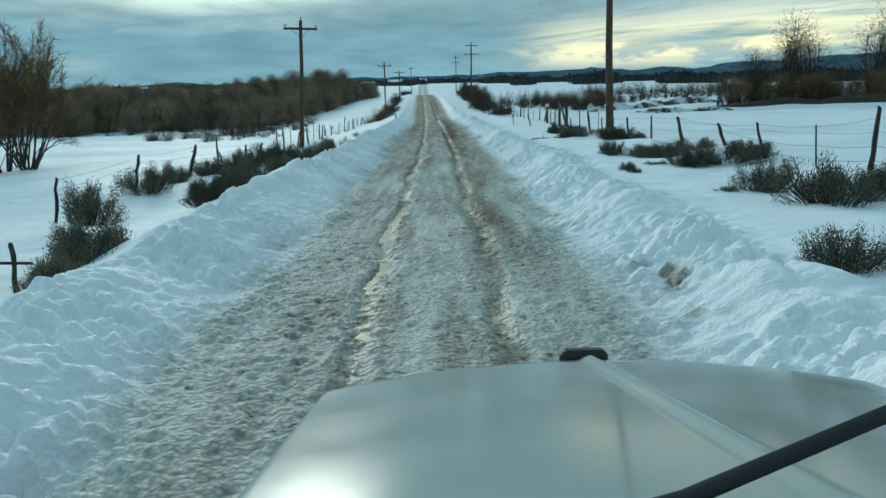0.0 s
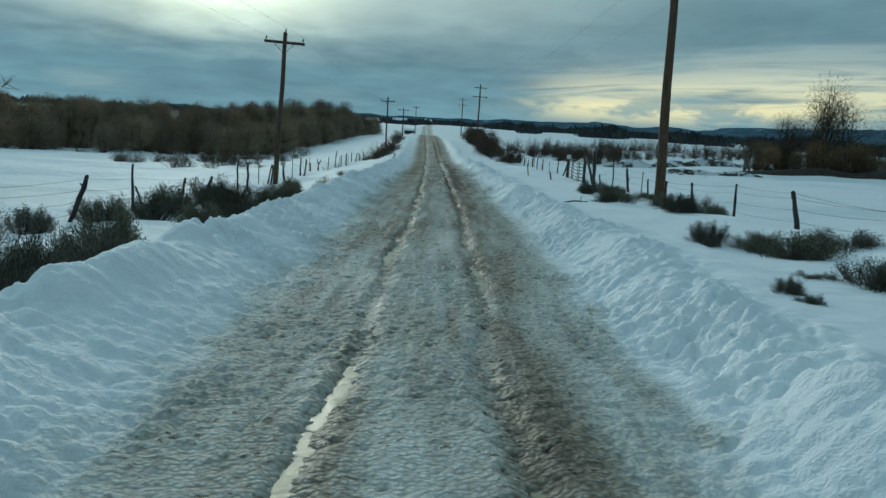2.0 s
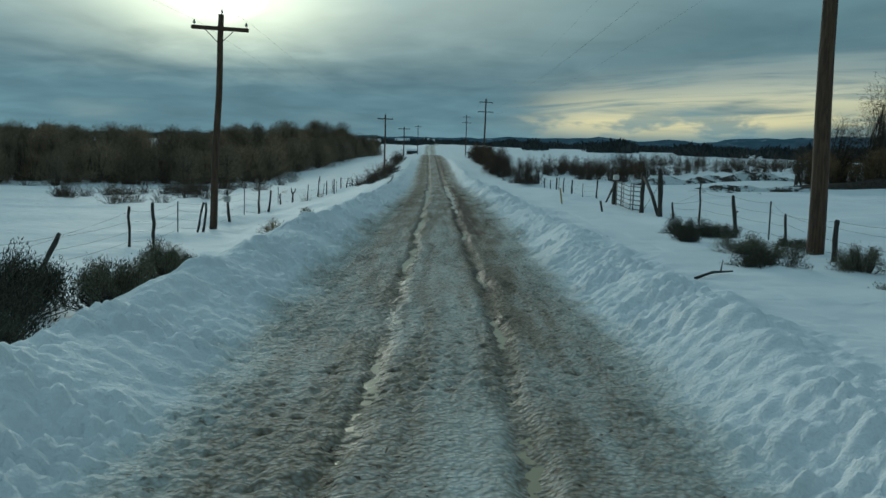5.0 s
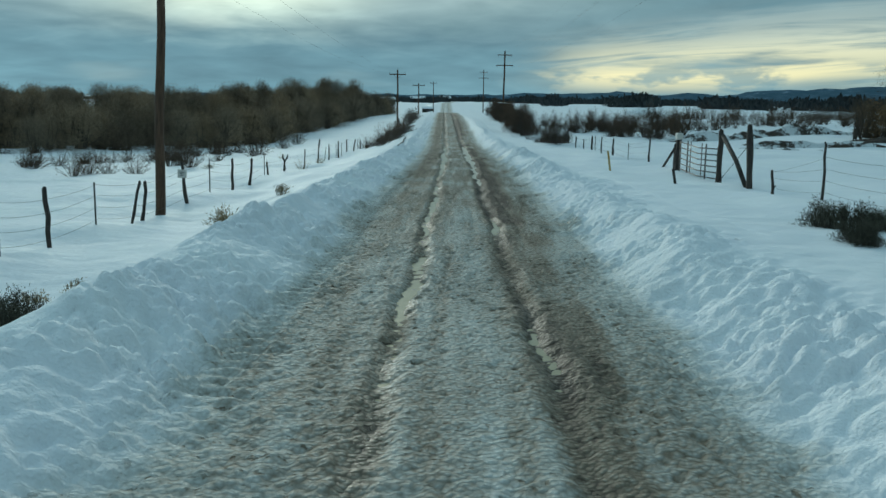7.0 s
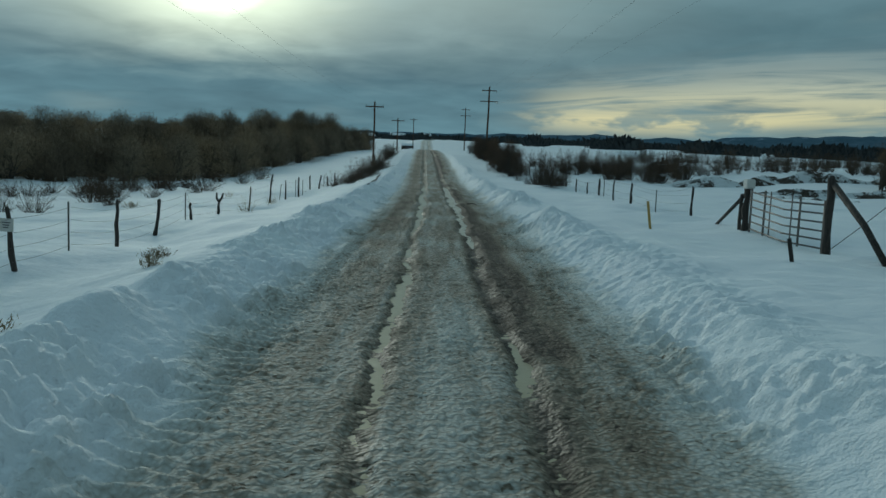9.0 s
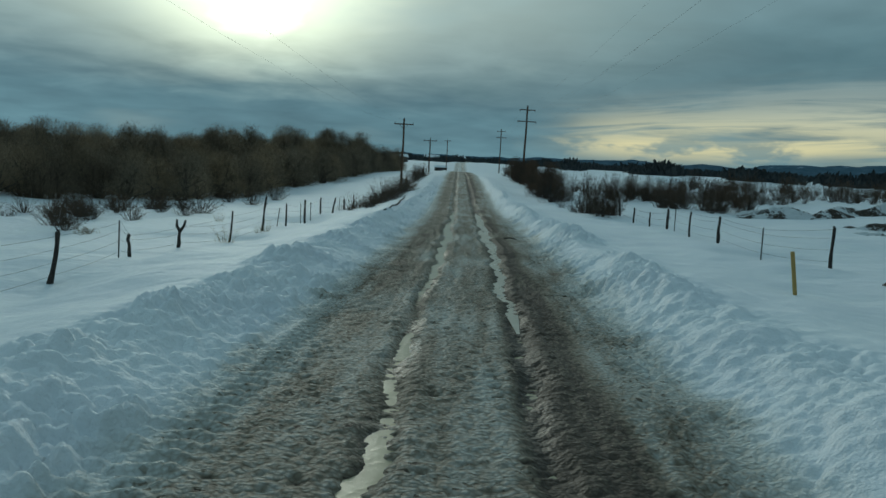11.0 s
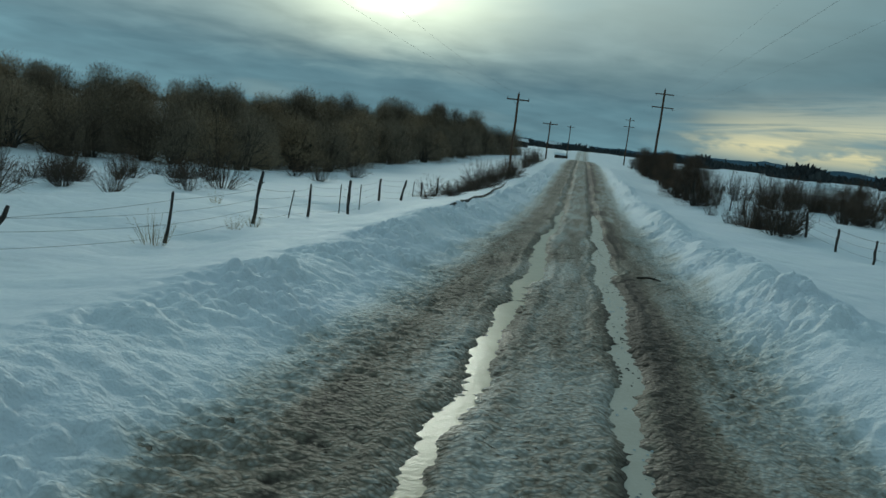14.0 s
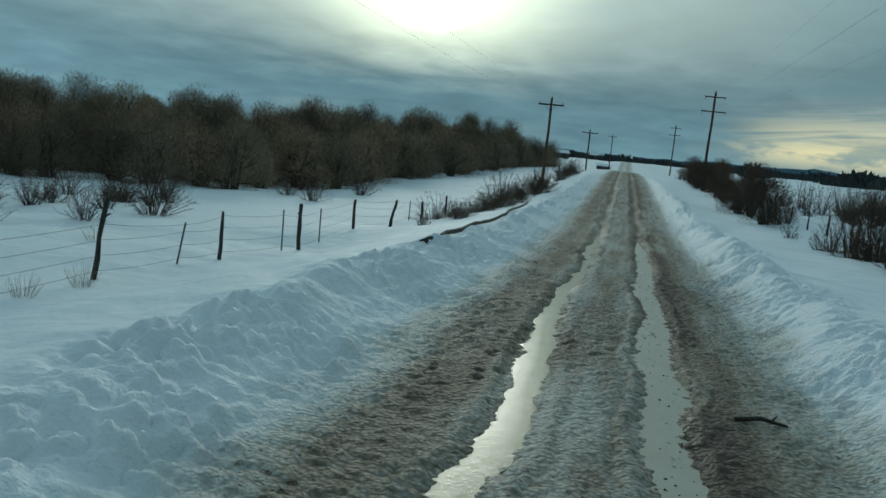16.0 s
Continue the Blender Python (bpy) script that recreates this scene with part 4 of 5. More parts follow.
for i in range(84):
    k = (i + rng.random()) / 84
    plant(russet_kinds, rng, 35 + 44 * k, 101.5 - 2 * k + rng.uniform(-2, 5), rng.uniform(0.95, 1.5) * (0.75 + 0.45 * k), "shrub", "russet willow shrub on the creek bank", "shrub", "shrubs on the creek bank", 0.1, 1.2)
clear_away(dense_kinds + bush_kinds + grove_kinds + sage_kinds + tuft_kinds + big_kinds + near_kinds + russet_kinds + twig_kinds)


def heap(name, x, y, length, width, height, turn, mat, label, seed):
    """An uneven mound lying on the ground."""
    bm = bmesh.new()
    bmesh.ops.create_grid(bm, x_segments=36, y_segments=18, size=1.0)
    noise_at = Vector((seed * 7.3, 0, 0))
    m = pose(x, y, 0, 0, 0, turn)
    for v in bm.verts:
        r = math.hypot(v.co.x, v.co.y)
        k = max(0.0, 1 - r ** 2.4) ** 0.8
        lump = 0.65 + 0.9 * noise.noise(Vector((v.co.x * 3.2, v.co.y * 1.8, 0)) + noise_at) + 0.35 * noise.noise(Vector((v.co.x * 9, v.co.y * 5, 0)) + noise_at)
        if mat is SNOW:
            lump = 1.0
        w = m @ Vector((v.co.x * length / 2, v.co.y * width / 2, 0))
        v.co = (w.x - x, w.y - y, height_at(w.x, w.y) - height_at(x, y) - 0.25 + (height + 0.2) * k * max(0.15, lump))
    for f in bm.faces:
        f.smooth = True
    ob = part(name, bm, mat)
    ob.location = (x, y, height_at(x, y))
    return tagged(ob, label, "mound", "earth mounds")


heap("earth_mound", 27.5, 97.0, 13, 2.4, 0.5, -12, EARTH, "dark bare earth ditch bank breaking through snow", 1)
heap("earth_mound", 23.0, 108.0, 12, 3.0, 0.75, 8, EARTH, "dark earth spoil heap partly covered with snow", 2)
heap("earth_mound", 32.5, 112.0, 18, 3.0, 0.9, 4, EARTH, "dark earth spoil heap partly covered with snow", 3)
heap("earth_mound", 22.5, 89.0, 7, 1.6, 0.42, -25, EARTH, "dark bare earth ditch bank breaking through snow", 4)
heap("earth_bank", 56.0, 97.5, 56, 5.0, 1.0, -3, DARK_EARTH, "long dark earth creek bank under bare trees", 5)
heap("snow_mound", 48.0, 262.0, 15, 12, 2.4, 0, SNOW, "large smooth heap of snow in the pasture", 6)


# ---------------------------------------------------------------- fences
def wood_post(name, x, y, height, lean_x, lean_y, parent, seed, thick=0.055, fork=False):
    r = random.Random(seed)
    z = height_at(x, y)
    top = Vector((math.tan(radians(lean_x)) * height, math.tan(radians(lean_y)) * height, height))
    pts, rad = [], []
    for k in (-0.3, 0.0, 0.25, 0.5, 0.75, 0.97, 1.0):
        p = top * k + Vector((r.uniform(-1, 1), r.uniform(-1, 1), 0)) * 0.022 * (k > 0)
        pts.append(p)
        rad.append(thick * r.uniform(0.8, 1.15) * (1.0 - 0.2 * k) * (0.7 if k == 1.0 else 1))
    runs = [(pts, rad)]
    if fork:
        a = pts[4]
        runs = [(pts[:5], rad[:5]), ([a, a + Vector((0.10, 0.05, 0.16)), a + Vector((0.13, 0.09, 0.33))], [thick * 0.8, thick * 0.7, thick * 0.5]),
                ([a, a + Vector((-0.08, -0.03, 0.16)), a + Vector((-0.07, -0.06, 0.35))], [thick * 0.8, thick * 0.7, thick * 0.45])]
    elif r.random() < 0.35:
        a = pts[r.choice((2, 3, 4))]
        w = r.uniform(0, 6.28)
        runs.append(([a, a + Vector((math.cos(w) * 0.10, math.sin(w) * 0.10, 0.07))], [thick * 0.5, thick * 0.3]))
    ob = tubes(name, runs, POST, parent, 7)
    ob.location = (x, y, z)
    return ob


def steel_post(name, x, y, height, lean_x, lean_y, parent):
    bm = bmesh.new()
    box(bm, -0.018, 0.018, -0.003, 0.003, -0.3, height)
    box(bm, -0.003, 0.003, 0.0032, 0.028, -0.3, height)
    for k in range(int(height / 0.09)):
        box(bm, -0.009, 0.009, -0.010, -0.0032, 0.06 + k * 0.09, 0.085 + k * 0.09)
    ob = part(name, bm, STEEL, parent)
    ob.matrix_basis = pose(x, y, height_at(x, y), lean_y * -1, lean_x, 0)
    return ob


def strand(points, r, sag, mat, parent, name="wire", twist=0.0):
    v, f = [], []
    pts = []
    for a, b in zip(points, points[1:]):
        a, b = Vector(a), Vector(b)
        n = 8
        for i in range(n):
            k = i / n
            pts.append(a.lerp(b, k) - Vector((0, 0, sag * 4 * k * (1 - k))))
    pts.append(Vector(points[-1]))
    tube(v, f, pts, [r] * len(pts), 4)
    return soup(name, v, f, mat, parent)


def fence(label, rows, line):
    """Posts of (y, height, lean across, lean along, kind: 0 wood, 1 steel, 2 forked)."""
    ob = thing("wire_fence", label, "fence")
    holds = [[] for _ in range(4)]
    for i, (y, h, lx, ly, kind) in enumerate(rows):
        x = line(y)
        if kind == 1:
            steel_post("steel_post", x, y, h, lx, ly, ob)
        else:
            wood_post("wood_post", x, y, h, lx, ly, ob, int(y * 10), 0.040 + 0.009 * (i % 3), kind == 2)
        for j, s in enumerate(holds):
            z = min(h * 0.95, 0.16 + 0.26 * j)
            s.append((x + math.tan(radians(lx)) * z + 0.05, y + math.tan(radians(ly)) * z, height_at(x, y) + z))
    for s in holds:
        strand(s, 0.003, 0.035, WIRE, ob)
    return ob


def left_line(y):
    return float(np.interp(y, (0, 50, 57, 61, 65, 80, 130), (-8.2, -8.22, -8.16, -8.57, -8.9, -8.95, -9.0)))


def right_line(y):
    return float(np.interp(y, (0, 52, 58, 130), (7.7, 7.72, 7.4, 7.7)))


LEFT_A = [(17.7, 0.95, 4, 4, 0), (22.5, 0.9, 6, 12, 0), (27.3, 1.0, 10, 26, 0), (31.05, 1.3, 0, 0, 0), (35.2, 0.9, 4, 14, 0), (37.8, 0.75, 8, 38, 0), (42.5, 1.05, 0, 0, 0), (44.3, 1.17, 0, -2, 0),
          (46.4, 0.95, 0, 0, 1), (48.4, 0.98, 6, 16, 0), (49.05, 0.98, 4, 9, 0), (52.4, 1.15, -4, -4, 0), (54.6, 1.05, 0, 0, 1), (57.2, 1.17, 0, 2, 0)]
LEFT_B = [(61.05, 1.02, 5, 7, 0), (64.93, 0.9, 0, 0, 1), (65.6, 0.56, -3, -3, 0), (69.05, 0.66, 2, 0, 2), (74.2, 1.1, 4, 3, 0), (78.75, 1.4, 4, 3, 0), (81.3, 0.86, 5, 6, 1), (83.0, 1.02, 0, 0, 0),
          (86.2, 1.07, 0, -3, 1), (87.3, 1.25, 0, -3, 0), (88.7, 0.96, 0, -3, 1), (91.5, 0.92, 0, -4, 0), (95.5, 0.98, 6, 10, 0), (97.9, 0.75, 0, 0, 1), (99.8, 0.75, 0, 0, 0), (104.0, 0.9, 0, 0, 0)]
RIGHT_A = [(10.0, 1.1, 0, 0, 0), (15.1, 1.12, 3, -3, 0), (17.3, 0.85, -3, 0, 1), (20.0, 0.85, -15, 5, 0), (22.9, 0.6, -20, 5, 0), (27.0, 0.82, -11, 5, 0), (31.0, 0.9, 0, 0, 0), (34.6, 0.9, -6, 4, 0),
           (38.0, 0.86, 0, 0, 0), (40.5, 0.66, -3, 0, 0), (41.5, 0.95, 0, 0, 1), (43.8, 0.98, -6, 5, 0), (47.2, 1.27, 0, 2, 0), (50.2, 0.62, -3, 2, 0)]
RIGHT_B = [(63.5, 0.92, 0, 0, 0), (68.0, 0.86, 0, 0, 1), (72.2, 0.85, 0, 0, 0), (75.9, 0.9, 0, 0, 0), (78.3, 0.87, 0, 0, 1), (79.6, 0.82, 0, 0, 0), (83.2, 0.68, 0, 0, 0), (87.1, 0.74, 0, 0, 0), (91.3, 0.95, -5, 6, 0),
           (96.5, 0.9, 0, 0, 0), (101.5, 0.95, 0, 0, 0), (106.0, 0.9, 0, 0, 0), (110.6, 0.86, 0, 0, 0), (115.7, 0.85, 0, 0, 0), (120.3, 0.88, 0, 0, 0), (125.5, 0.9, 0, 0, 0), (129.4, 0.9, 0, 0, 0)]
fence_left = fence("weathered crooked wooden posts with barbed wire strands", LEFT_A + LEFT_B, left_line)
fence("leaning weathered posts with barbed wire in deep snow", RIGHT_A, right_line)
fence("low row of dark posts with barbed wire beyond the gate", RIGHT_B, right_line)
# a prop against a left post, and braces by the gate
wood_post("brace", -8.2, 31.9, 0.75, 0, -42, fence_left, 901, 0.03)

# small plate on a left post
bm = bmesh.new()
box(bm, -0.125, 0.125, -0.006, 0.006, -0.12, 0.12, 0.004)
sign = tagged(part("sign", bm, PLATE), "small pale metal sign nailed to a fence post", "sign")
sign.matrix_basis = pose(left_line(52.4) - 0.055, 52.24, height_at(left_line(52.4), 52.4) + 0.83, 2, 3, 6)
for k in range(3):
    bm = bmesh.new()
    box(bm, -0.07 + 0.01 * k, 0.07 - 0.015 * k, -0.0095, -0.0065, 0.035 - 0.045 * k, 0.055 - 0.045 * k)
    part("print", bm, INK, sign, "dark unreadable line of print")

# corner of an old rail fence close to the road
rail = thing("rail_fence_corner", "grey weathered post with one horizontal rail", "fence")
wood_post("post", -5.35, 10.3, 0.62, 0, 0, rail, 907, 0.04)
z0 = height_at(-5.35, 10.3)
tubes("rail", [([(-7.6, 10.4, z0 + 0.36), (-6.3, 10.33, z0 + 0.38), (-5.1, 10.25, z0 + 0.37)], [0.022, 0.02, 0.02])], POST, rail, 6)


# ---------------------------------------------------------------- gate
def gate():
    a, b = Vector((7.66, 54.75, 0)), Vector((7.36, 58.45, 0))
    za, zb = height_at(a.x, a.y), height_at(b.x, b.y)
    span = thing("gate_surround", "heavy dark timber gate posts with diagonal braces", "gate post")
    for x, y, h, lx, ly, t in ((a.x, a.y - 0.12, 1.62, 0, 0, 0.095), (b.x, b.y + 0.14, 1.12, 0, 0, 0.10), (7.75, 52.06, 1.75, -2, 4, 0.10), (7.35, 58.95, 0.95, 0, 0, 0.06)):
        wood_post("post", x, y, h, lx, ly, span, int(y * 7), t)
    tubes("brace", [([(7.68, 54.55, za + 1.45), (7.74, 53.3, za + 0.72), (7.75, 52.2, za - 0.08)], [0.07, 0.068, 0.065])], POST, span, 7)
    tubes("brace", [([(7.38, 58.7, zb + 0.98), (7.45, 61.2, zb - 0.05)], [0.05, 0.045])], POST, span, 7)
    strand([(7.66, 54.6, za + 0.05), (7.75, 52.1, za + 1.35)], 0.008, 0.02, WIRE, span, "brace_wire")
    bm = bmesh.new()
    box(bm, 7.24, 7.46, 58.32, 58.62, zb + 1.10, zb + 1.34, 0.03)
    part("cap_stone", bm, PLATE, span, "pale weathered block on the post top")
    g = thing("pipe_gate", "dark pipe farm gate with horizontal bars, closed", "gate")
    d = b - a
    for k in range(6):
        z = 0.10 + 0.185 * k
        p, q = a + d * 0.02, a + d * 0.96
        tubes("bar", [([(p.x, p.y, za + z), ((p.x + q.x) / 2, (p.y + q.y) / 2, za + z - 0.015), (q.x, q.y, zb + z)], [0.02] * 3)], PIPE, g, 6)
    for k, r in ((0.02, 0.028), (0.30, 0.026), (0.40, 0.016), (0.68, 0.016), (0.76, 0.026), (0.96, 0.026)):
        p = a + d * k
        z = za + (zb - za) * k
        tubes("upright", [([(p.x, p.y, z + 0.0), (p.x, p.y, z + 1.12)], [r] * 2)], PIPE, g, 6)


gate()


def stake(x, y, height, lean_x, lean_y, mat, label):
    bm = bmesh.new()
    box(bm, -0.035, 0.035, -0.012, 0.012, -0.25, height, 0.004)
    ob = part("marker_stake", bm, mat)
    ob.matrix_basis = pose(x, y, height_at(x, y), -lean_y, lean_x, 10)
    return tagged(ob, label, "stake", "marker stakes")


stake(5.12, 59.3, 0.74, -9, 0, STAKE, "faded yellow wooden marker stake leaning in snow")
stake(5.4, 50.9, 0.42, -10, 4, POST, "short grey wooden marker stake leaning in snow")


# ---------------------------------------------------------------- power poles
def insulator(at, parent, down=False):
    s = -1 if down else 1
    x, y, z = at
    tubes("insulator", [([(x, y, z), (x, y, z + s * 0.06), (x, y, z + s * 0.065), (x, y, z + s * 0.13), (x, y, z + s * 0.135), (x, y, z + s * 0.20)], [0.012, 0.012, 0.05, 0.045, 0.03, 0.02])], GLASS, parent, 8)


def pole(x, y, top, base, r0, r1, arms, braces, lean=(0, 0), label=""):
    """A tapered pole with crossarms of (below the top, half length, insulators hang)."""
    z = height_at(x, y)
    ob = thing("utility_pole", label, "utility pole", pose(x, y, z, lean[1], lean[0], 0), "power poles")
    h = top - z
    n = 9
    tubes("shaft", [([(0.02 * math.sin(i * 1.3), 0.015 * math.cos(i), -0.6 + (h + 0.6) * i / n) for i in range(n + 1)], [r0 + (r1 - r0) * i / n for i in range(n + 1)])], POLE, ob, 12)
    for below, half, hang in arms:
        bm = bmesh.new()
        box(bm, -half, half, -r1 - 0.11, -r1 - 0.005, h - below - 0.065, h - below + 0.065, 0.012)
        part("crossarm", bm, POLE, ob)
        for s in (-1, 1):
            insulator((s * (half - 0.09), -r1 - 0.055, h - below + (-0.06 if hang else 0.06)), ob, hang)
            if braces:
                tubes("brace", [([(s * 0.5, -r1 - 0.12, h - below - 0.05), (s * 0.03, -r1 - 0.03, h - below - 0.5)], [0.014] * 2)], STEEL, ob, 4)
    insulator((0, 0, h - 0.02), ob)
    return ob


T = "weathered brown wooden power pole with a single crossarm"
D = "tall dark wooden power pole with two crossarms"
pole(-8.30, 50.5, 6.85, 0, 0.135, 0.095, [(0.5, 0.98, False)], True, (2.2, 0), T)
pole(-9.0, 140.4, 8.55, 0, 0.13, 0.10, [(0.6, 1.1, False)], True, (0, 0), T)
pole(-9.2, 196.0, 9.2, 0, 0.13, 0.10, [(0.4, 1.2, False)], True, (0, 0), T)
pole(-9.5, 285.0, 13.5, 0, 0.13, 0.10, [(0.4, 1.0, False)], True, (0, 0), T)
pole(7.76, 39.0, 10.6, 0, 0.185, 0.12, [(0.6, 1.05, True), (2.3, 1.15, True)], False, (-0.8, 0), "thick reddish-brown wooden power pole among sagebrush")
pole(6.15, 168.0, 13.3, 0, 0.17, 0.12, [(0.6, 1.15, True), (2.25, 1.35, True)], False, (0.5, 0), D)
pole(5.2, 272.0, 16.4, 0, 0.17, 0.12, [(0.6, 1.15, True), (2.25, 1.35, True)], False, (0, 0), D)


def line(points, sag, label):
    ob = strand(points, 0.0028, sag, WIRE, None, "power_line")
    tagged(ob, label, "cable", "power lines")


for s in (-0.89, 0.89):
    line([(-8.0 + s, -70.0, 6.5), (-8.0 + s, 50.5, 6.62), (-9.0 + s, 140.3, 8.22), (-9.2 + s, 195.9, 9.06), (-9.5 + s, 284.9, 13.36)], 0.9, "thin dark power cable strung between wooden poles")
for s, b in ((-0.96, 0.86), (0.96, 0.86), (-1.06, 2.56), (1.06, 2.56)):
    line([(7.9 + s, -80.0, 10.6 - b), (7.62 + s, 38.9, 10.6 - b), (6.2 + s, 167.9, 13.3 - b), (5.2 + s, 271.9, 16.4 - b)], 1.1, "thin dark power cable strung between tall poles")


# ---------------------------------------------------------------- meltwater in the ruts
def puddle(side, y0, y1, level, half, label, mat=WATER):
    v, f = [], []
    n = max(8, int((y1 - y0) / 0.25))
    for i in range(n + 1):
        y = y0 + (y1 - y0) * i / n
        c = float(centre(y) + rut_line(np.array([y]), side)[0])
        w = half * min(1.0, 6.0 * i / n, 6.0 * (n - i) / n) + 0.02
        for k in (-1, 0, 1):
            v.append((c + k * w, y, float(rise(y)) + level))
    for i in range(n):
        for k in (0, 1):
            j = i * 3 + k
            f.append((j, j + 1, j + 4, j + 3))
    ob = soup("puddle", v, f, mat, None, True)
    return tagged(ob, label, "water", "", "structure")


P = "muddy meltwater standing in a wheel rut"
puddle(RUT_LEFT, 4.5, 30.0, -0.051, 0.24, P)
puddle(RUT_LEFT, 30.0, 56.0, -0.050, 0.28, P)
puddle(RUT_LEFT, 55.0, 96.0, -0.053, 0.36, P)
puddle(RUT_RIGHT, 4.5, 58.0, -0.064, 0.22, P)
puddle(RUT_RIGHT, 56.0, 96.0, -0.043, 0.32, "pale brown slush standing in a wheel rut", SLUSH)

# fallen sticks by the road
for x, y, l, turn in ((0.68, 74.45, 0.46, 8), (3.5, 33.2, 1.35, 50)):
    z = height_at(x, y) + 0.012
    st = tubes("stick", [([(0, 0, 0), (l * 0.5, 0.03, 0.03), (l, -0.02, 0.0)], [0.024, 0.022, 0.012]), ([(l * 0.7, 0.01, 0.02), (l * 0.82, 0.05, 0.14 * l)], [0.012, 0.005])], BARK, None, 6)
    st.matrix_basis = pose(x, y, z, 0, 0, turn)
    tagged(st, "short broken dark stick lying on snow", "stick", "fallen sticks")


# a long dark pole left lying along the top of the bank
v, f = [], []
run = [(-4.45 - 0.045 * (y - 82.5) + 0.04 * math.sin(y), y) for y in np.linspace(82.5, 106.0, 24)]
tube(v, f, [(x, y, height_at(x, y) + 0.07) for x, y in run], [0.06 - 0.001 * i for i in range(24)], 7)
tagged(soup("pole_rail", v, f, POST, None, True), "long dark weathered pole lying along the snow bank", "pole")

# dark crumbs floating in the slush
r = random.Random(31)
v, f = [], []
for _ in range(420):
    y = r.uniform(58.0, 92.0)
    x = float(centre(y) + rut_line(np.array([y]), RUT_RIGHT)[0]) + r.uniform(-0.24, 0.26) * r.uniform(0.5, 1.0)
    s = r.uniform(0.006, 0.020)
    i = len(v)
    v.extend((x + s * a * r.uniform(0.6, 1.4), y + s * b * r.uniform(0.6, 1.4), -0.045 + s * c) for a, b, c in ((1, 0, 0.2), (0, 1, 0.2), (-1, 0, 0.2), (0, -1, 0.2), (0, 0, 0.9)))
    f.extend((i + k, i + (k + 1) % 4, i + 4) for k in range(4))
tagged(soup("mud_crumbs", v, f, EARTH), "dark crumbs of mud floating in brown slush", "debris", "", "stuff")


# ---------------------------------------------------------------- distance
def hills(name, radius, base, crest, seed, mat, label):
    """A range of hills round the horizon; crest gives its height in degrees by the bearing."""
    v, f = [], []
    n, m = 720, 7
    for i in range(n + 1):
        a = 360 * i / n - 180
        w = radians(a)
        e = crest(a) + 0.32 * noise.fractal(Vector((a * 0.09, seed, 0)), 0.8, 2.1, 6) + 0.12 * noise.fractal(Vector((a * 0.5, seed, 2)), 0.8, 2.1, 4)
        for j in range(m):
            k = j / (m - 1)
            r = radius * (0.90 + 0.10 * k) * (1 + 0.006 * noise.noise(Vector((a * 0.35, k * 4, seed))))
            z = base + (2 + radius * math.tan(radians(max(0.4, e))) - base) * (k ** 0.8)
            v.append((r * math.sin(w), r * math.cos(w), z))
    for i in range(n):
        for j in range(m - 1):
            q = i * m + j
            f.append((q, q + 1, q + m + 1, q + m))
    ob = soup(name, v, f, mat, None, True)
    return tagged(ob, label, "hills", "", "structure")


hills("backdrop_hills", 4200, 20, lambda a: float(np.interp(a, (-180, -60, -25, -12, -5, 5, 12, 19, 26, 40, 180), (0.9, 0.6, 0.95, 1.3, 1.7, 1.95, 1.95, 2.2, 2.4, 2.5, 1.2))), 3.1, HILL, "dark wooded hills with pale snow patches, blue haze painted in")


def woods():
    """Dark belts of far trees in the valley."""
    r = random.Random(77)
    v, f = [], []
    for _ in range(7000):
        w = r.uniform(-50, 50)
        band = r.choice((0, 0, 0, 1, 1, 2, 2, 3, 4))
        d = (400, 520, 700, 1000, 1500)[band] * r.uniform(0.96, 1.06)
        if band == 0 and not 5 < w < 50:
            continue
        if noise.noise(Vector((w * 0.20, band * 3.3, 1))) < -0.12:
            continue
        x, y = d * math.sin(radians(w)), d * math.cos(radians(w))
        z = height_at(x, y)
        h = r.uniform(1.8, 4.4) * ((1.15 if band == 0 else 0.75) + d / 1400) * (1 + 0.5 * noise.noise(Vector((w * 0.6, band, 5))))
        s = h * r.uniform(0.5, 0.9)
        for _ in range(16):
            a, k = r.uniform(0, 6.283), math.sqrt(r.random())
            foot = Vector((x + s * k * math.cos(a), y + s * k * math.sin(a), z - 0.3 + 0.35 * h * r.random()))
            tip = foot + Vector((r.gauss(0, 0.22) * h, r.gauss(0, 0.1) * h, h * (1 - 0.45 * k * k) * r.uniform(0.45, 0.8)))
            q = 0.11 * h * r.uniform(0.6, 1.3)
            i = len(v)
            v.extend((tuple(foot - Vector((q, 0, 0))), tuple(foot + Vector((q, 0, 0))), tuple(tip + Vector((q * 0.5, 0, 0))), tuple(tip - Vector((q * 0.5, 0, 0.1 * h)))))
            f.append((i, i + 1, i + 2, i + 3))
    ob = soup("far_woods", v, f, FARWOOD)
    tagged(ob, "belts of dark bare woods far across the valley", "woods", "", "stuff")


woods()

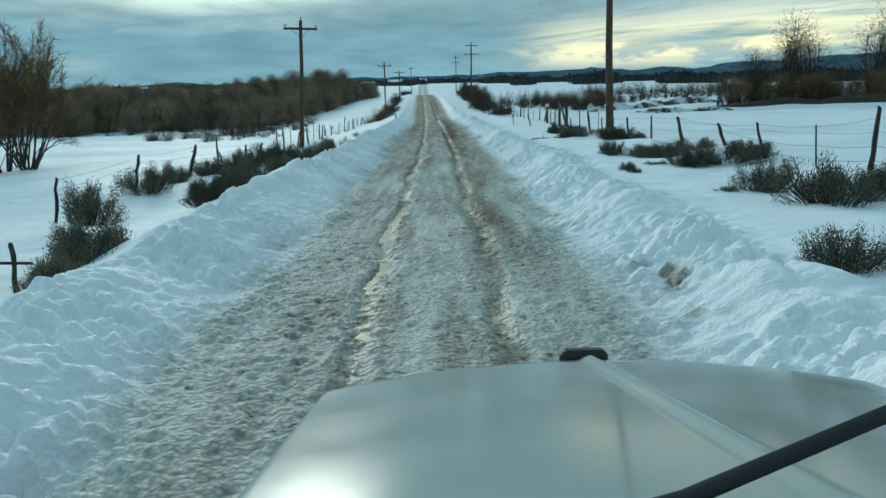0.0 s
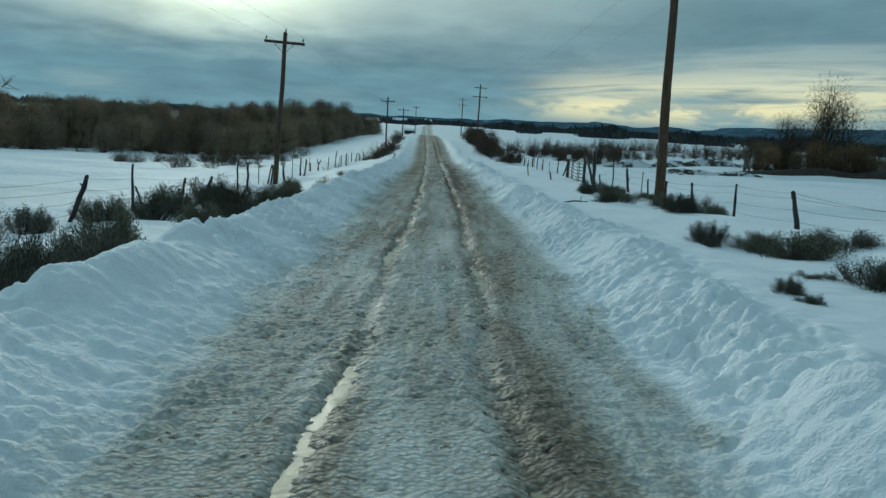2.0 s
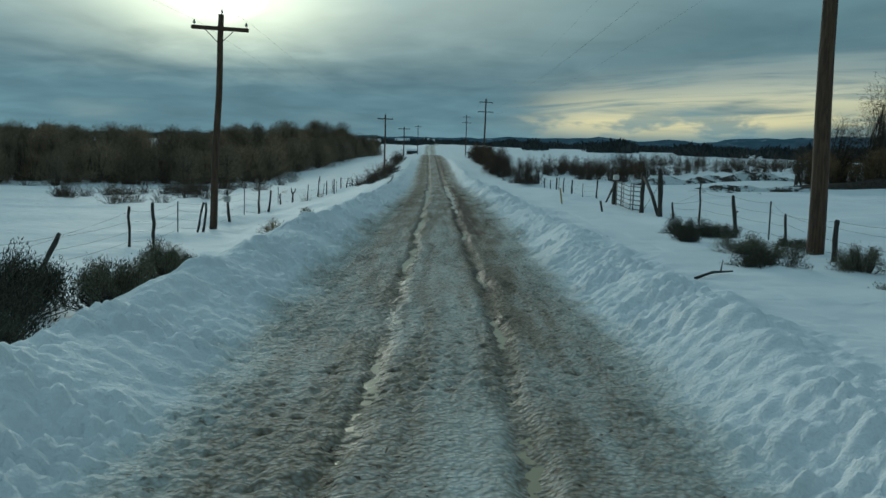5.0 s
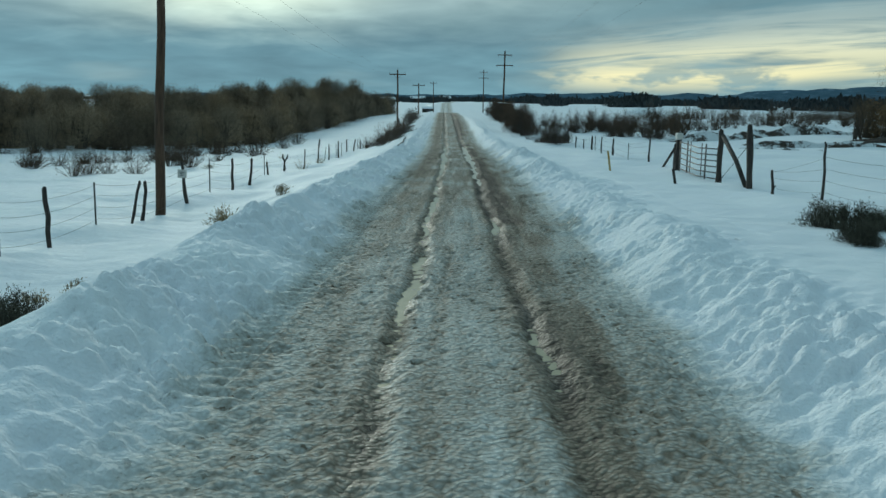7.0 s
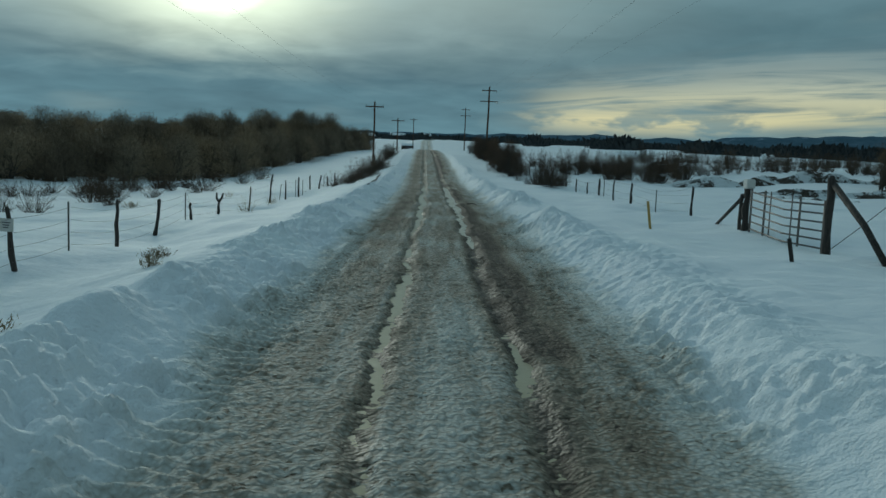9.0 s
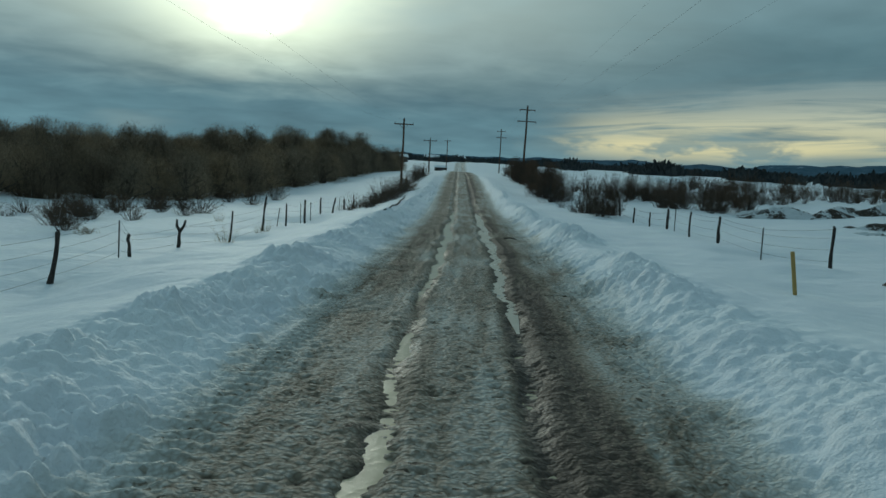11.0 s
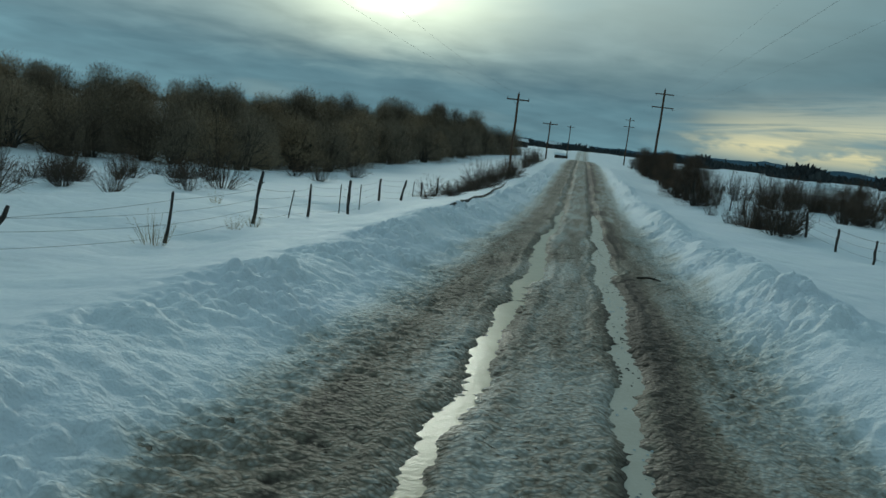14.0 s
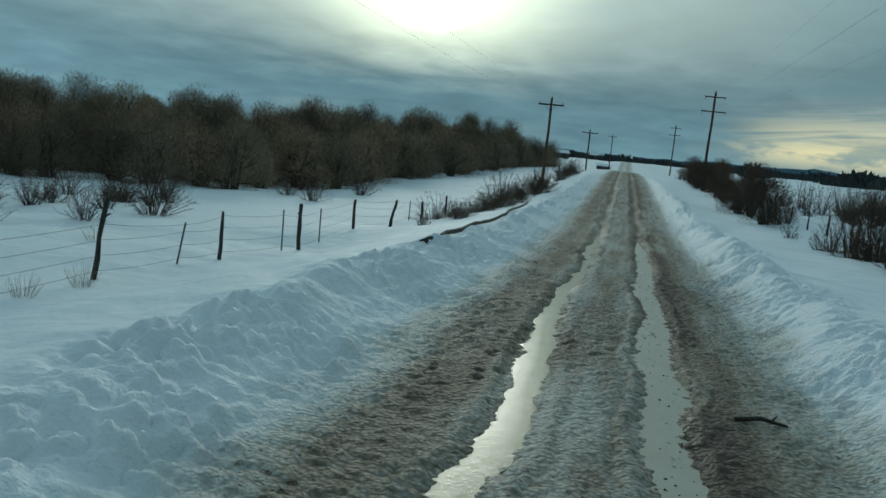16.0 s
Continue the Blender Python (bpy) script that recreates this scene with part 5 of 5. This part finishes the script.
def shed(x, y, w, d, h, turn, label):
    z = height_at(x, y)
    ob = thing("shed", label, "shed", pose(x, y, z, 0, 0, turn), "farm buildings in the distance")
    bm = bmesh.new()
    box(bm, -w / 2, w / 2, -d / 2, d / 2, -0.6, h)
    part("wall", bm, POST, ob)
    bm = bmesh.new()
    corners = [bm.verts.new(c) for c in ((-w / 2 - 0.3, -d / 2 - 0.3, h + 0.01), (w / 2 + 0.3, -d / 2 - 0.3, h + 0.01), (w / 2 + 0.3, d / 2 + 0.3, h + 0.01), (-w / 2 - 0.3, d / 2 + 0.3, h + 0.01),
                                         (-w / 2 - 0.3, 0, h + 0.32 * d), (w / 2 + 0.3, 0, h + 0.32 * d))]
    for q in ((0, 1, 5, 4), (2, 3, 4, 5), (1, 2, 5), (3, 0, 4), (3, 2, 1, 0)):
        bm.faces.new([corners[i] for i in q])
    part("roof", bm, SNOW, ob, "snow-covered roof")
    bm = bmesh.new()
    box(bm, -0.5, 0.5, -d / 2 - 0.06, -d / 2 - 0.004, 0.0, min(2.0, h - 0.2))
    part("door", bm, INK, ob)
    return ob


S = "small dark wooden shed with snow on its roof"
for x, y, w, d, h, turn in ((-12.5, 318, 3.8, 2.4, 1.0, 8), (-34, 405, 6, 4, 2.0, -10), (-27, 520, 8, 5, 2.2, 5), (-12, 560, 6, 5, 2.2, 12)):
    shed(x, y, w, d, h, turn, S)

# ---------------------------------------------------------------- front of the vehicle at the start of the road


def paint_look(n, s):
    p = where(n)
    film = n.noise(p, 2.2, 4, 0.6)
    n.put(s["Base Color"], n.mix(n.step(film, 0.4, 0.7), (0.31, 0.345, 0.335), (0.345, 0.375, 0.36)))
    n.put(s["Roughness"], n.step(film, 0.3, 0.7, 0.10, 0.16))
    n.put(s["Specular IOR Level"], 0.22)


PAINT = material("white_paint", paint_look)
RUBBER = material("black_rubber", metal_look((0.018, 0.018, 0.019), 0.55, 0.0, (0.04, 0.035, 0.03), 0.3))
CHROME = material("dull_chrome", metal_look((0.5, 0.5, 0.5), 0.25, 1.0, (0.2, 0.18, 0.15), 0.2))


def hood_point(s, k):
    """s across from -1 to 1, k from the cowl to the nose."""
    half = 0.88
    x = 0.46 + s * half
    y = 0.95 + 1.78 * k - 0.16 * s * s
    z = 1.15 + 0.31 * (1 - k) - 0.045 * abs(s) ** 2.4 - 0.05 * max(0.0, k - 0.94) / 0.06 - 0.05 * max(0.0, abs(s) - 0.94) / 0.06
    crease = 0.10 * (1 - k) / half
    z += 0.017 * math.exp(-(abs(s - crease) / 0.026) ** 2.4)
    return x, y, z


def sheet(name, fn, nu, nv, mat, parent, thick=0.006):
    v = [fn(i / nu, j / nv) for j in range(nv + 1) for i in range(nu + 1)]
    f = [(j * (nu + 1) + i, j * (nu + 1) + i + 1, (j + 1) * (nu + 1) + i + 1, (j + 1) * (nu + 1) + i) for j in range(nv) for i in range(nu)]
    ob = soup(name, v, f, mat, parent, True)
    solid = ob.modifiers.new("skin", "SOLIDIFY")
    solid.thickness = thick
    return ob


truck = thing("truck_front", "white truck front end with a wet creased bonnet", "vehicle")
sheet("bonnet", lambda a, b: hood_point(2 * a - 1, b), 170, 40, PAINT, truck)


def nose(a, b):
    x, y, z = hood_point(2 * a - 1, 1.0)
    return x, y + 0.03 * math.sin(b * 3.1), z - 0.008 - 0.55 * b


sheet("grille_panel", nose, 40, 8, PAINT, truck)
for s, name in ((-1, "wing"), (1, "wing")):
    def wing(a, b, s=s):
        x, y, z = hood_point(s, a)
        cut = max(0.0, 0.40 ** 2 - (y - 1.9) ** 2) ** 0.5
        low = 0.42 + cut
        return x + s * 0.02 * math.sin(b * 3.1), y, z - 0.008 + (low - z) * b
    sheet(name, wing, 40, 8, PAINT, truck)
bm = bmesh.new()
box(bm, -0.42, 1.34, 2.56, 2.74, 0.42, 0.60, 0.03)
part("bumper", bm, CHROME, truck, "dull chrome bumper")
for x in (-0.34, 1.30):
    z = height_at(x, 1.9)
    wheel = tubes("wheel", [([(x - 0.12, 1.9, z + 0.37), (x + 0.12, 1.9, z + 0.37)], [0.21, 0.21])], CHROME, truck, 20)
    tubes("tyre", [([(x - 0.125, 1.9, z + 0.37), (x - 0.12, 1.9, z + 0.37), (x - 0.08, 1.9, z + 0.37), (x + 0.08, 1.9, z + 0.37), (x + 0.12, 1.9, z + 0.37), (x + 0.125, 1.9, z + 0.37)], [0.215, 0.33, 0.37, 0.37, 0.33, 0.215])], RUBBER, wheel, 28)
x, y, z = hood_point(0.0, 1.0)
bm = bmesh.new()
box(bm, x - 0.075, x + 0.085, y - 0.045, y + 0.02, z - 0.01, z + 0.058, 0.018)
part("bonnet_emblem", bm, RUBBER, truck, "black rubber emblem block on the nose")
tubes("wiper", [([(-0.2, 0.86, 1.44), (-0.1, 0.87, 1.46), (0.28, 0.93, 1.53), (0.95, 1.06, 1.74)], [0.016, 0.012, 0.013, 0.010])], RUBBER, truck, 6)
tubes("cowl", [([(-0.42, 0.86, 1.40), (1.34, 0.86, 1.40)], [0.05, 0.05])], RUBBER, truck, 8)
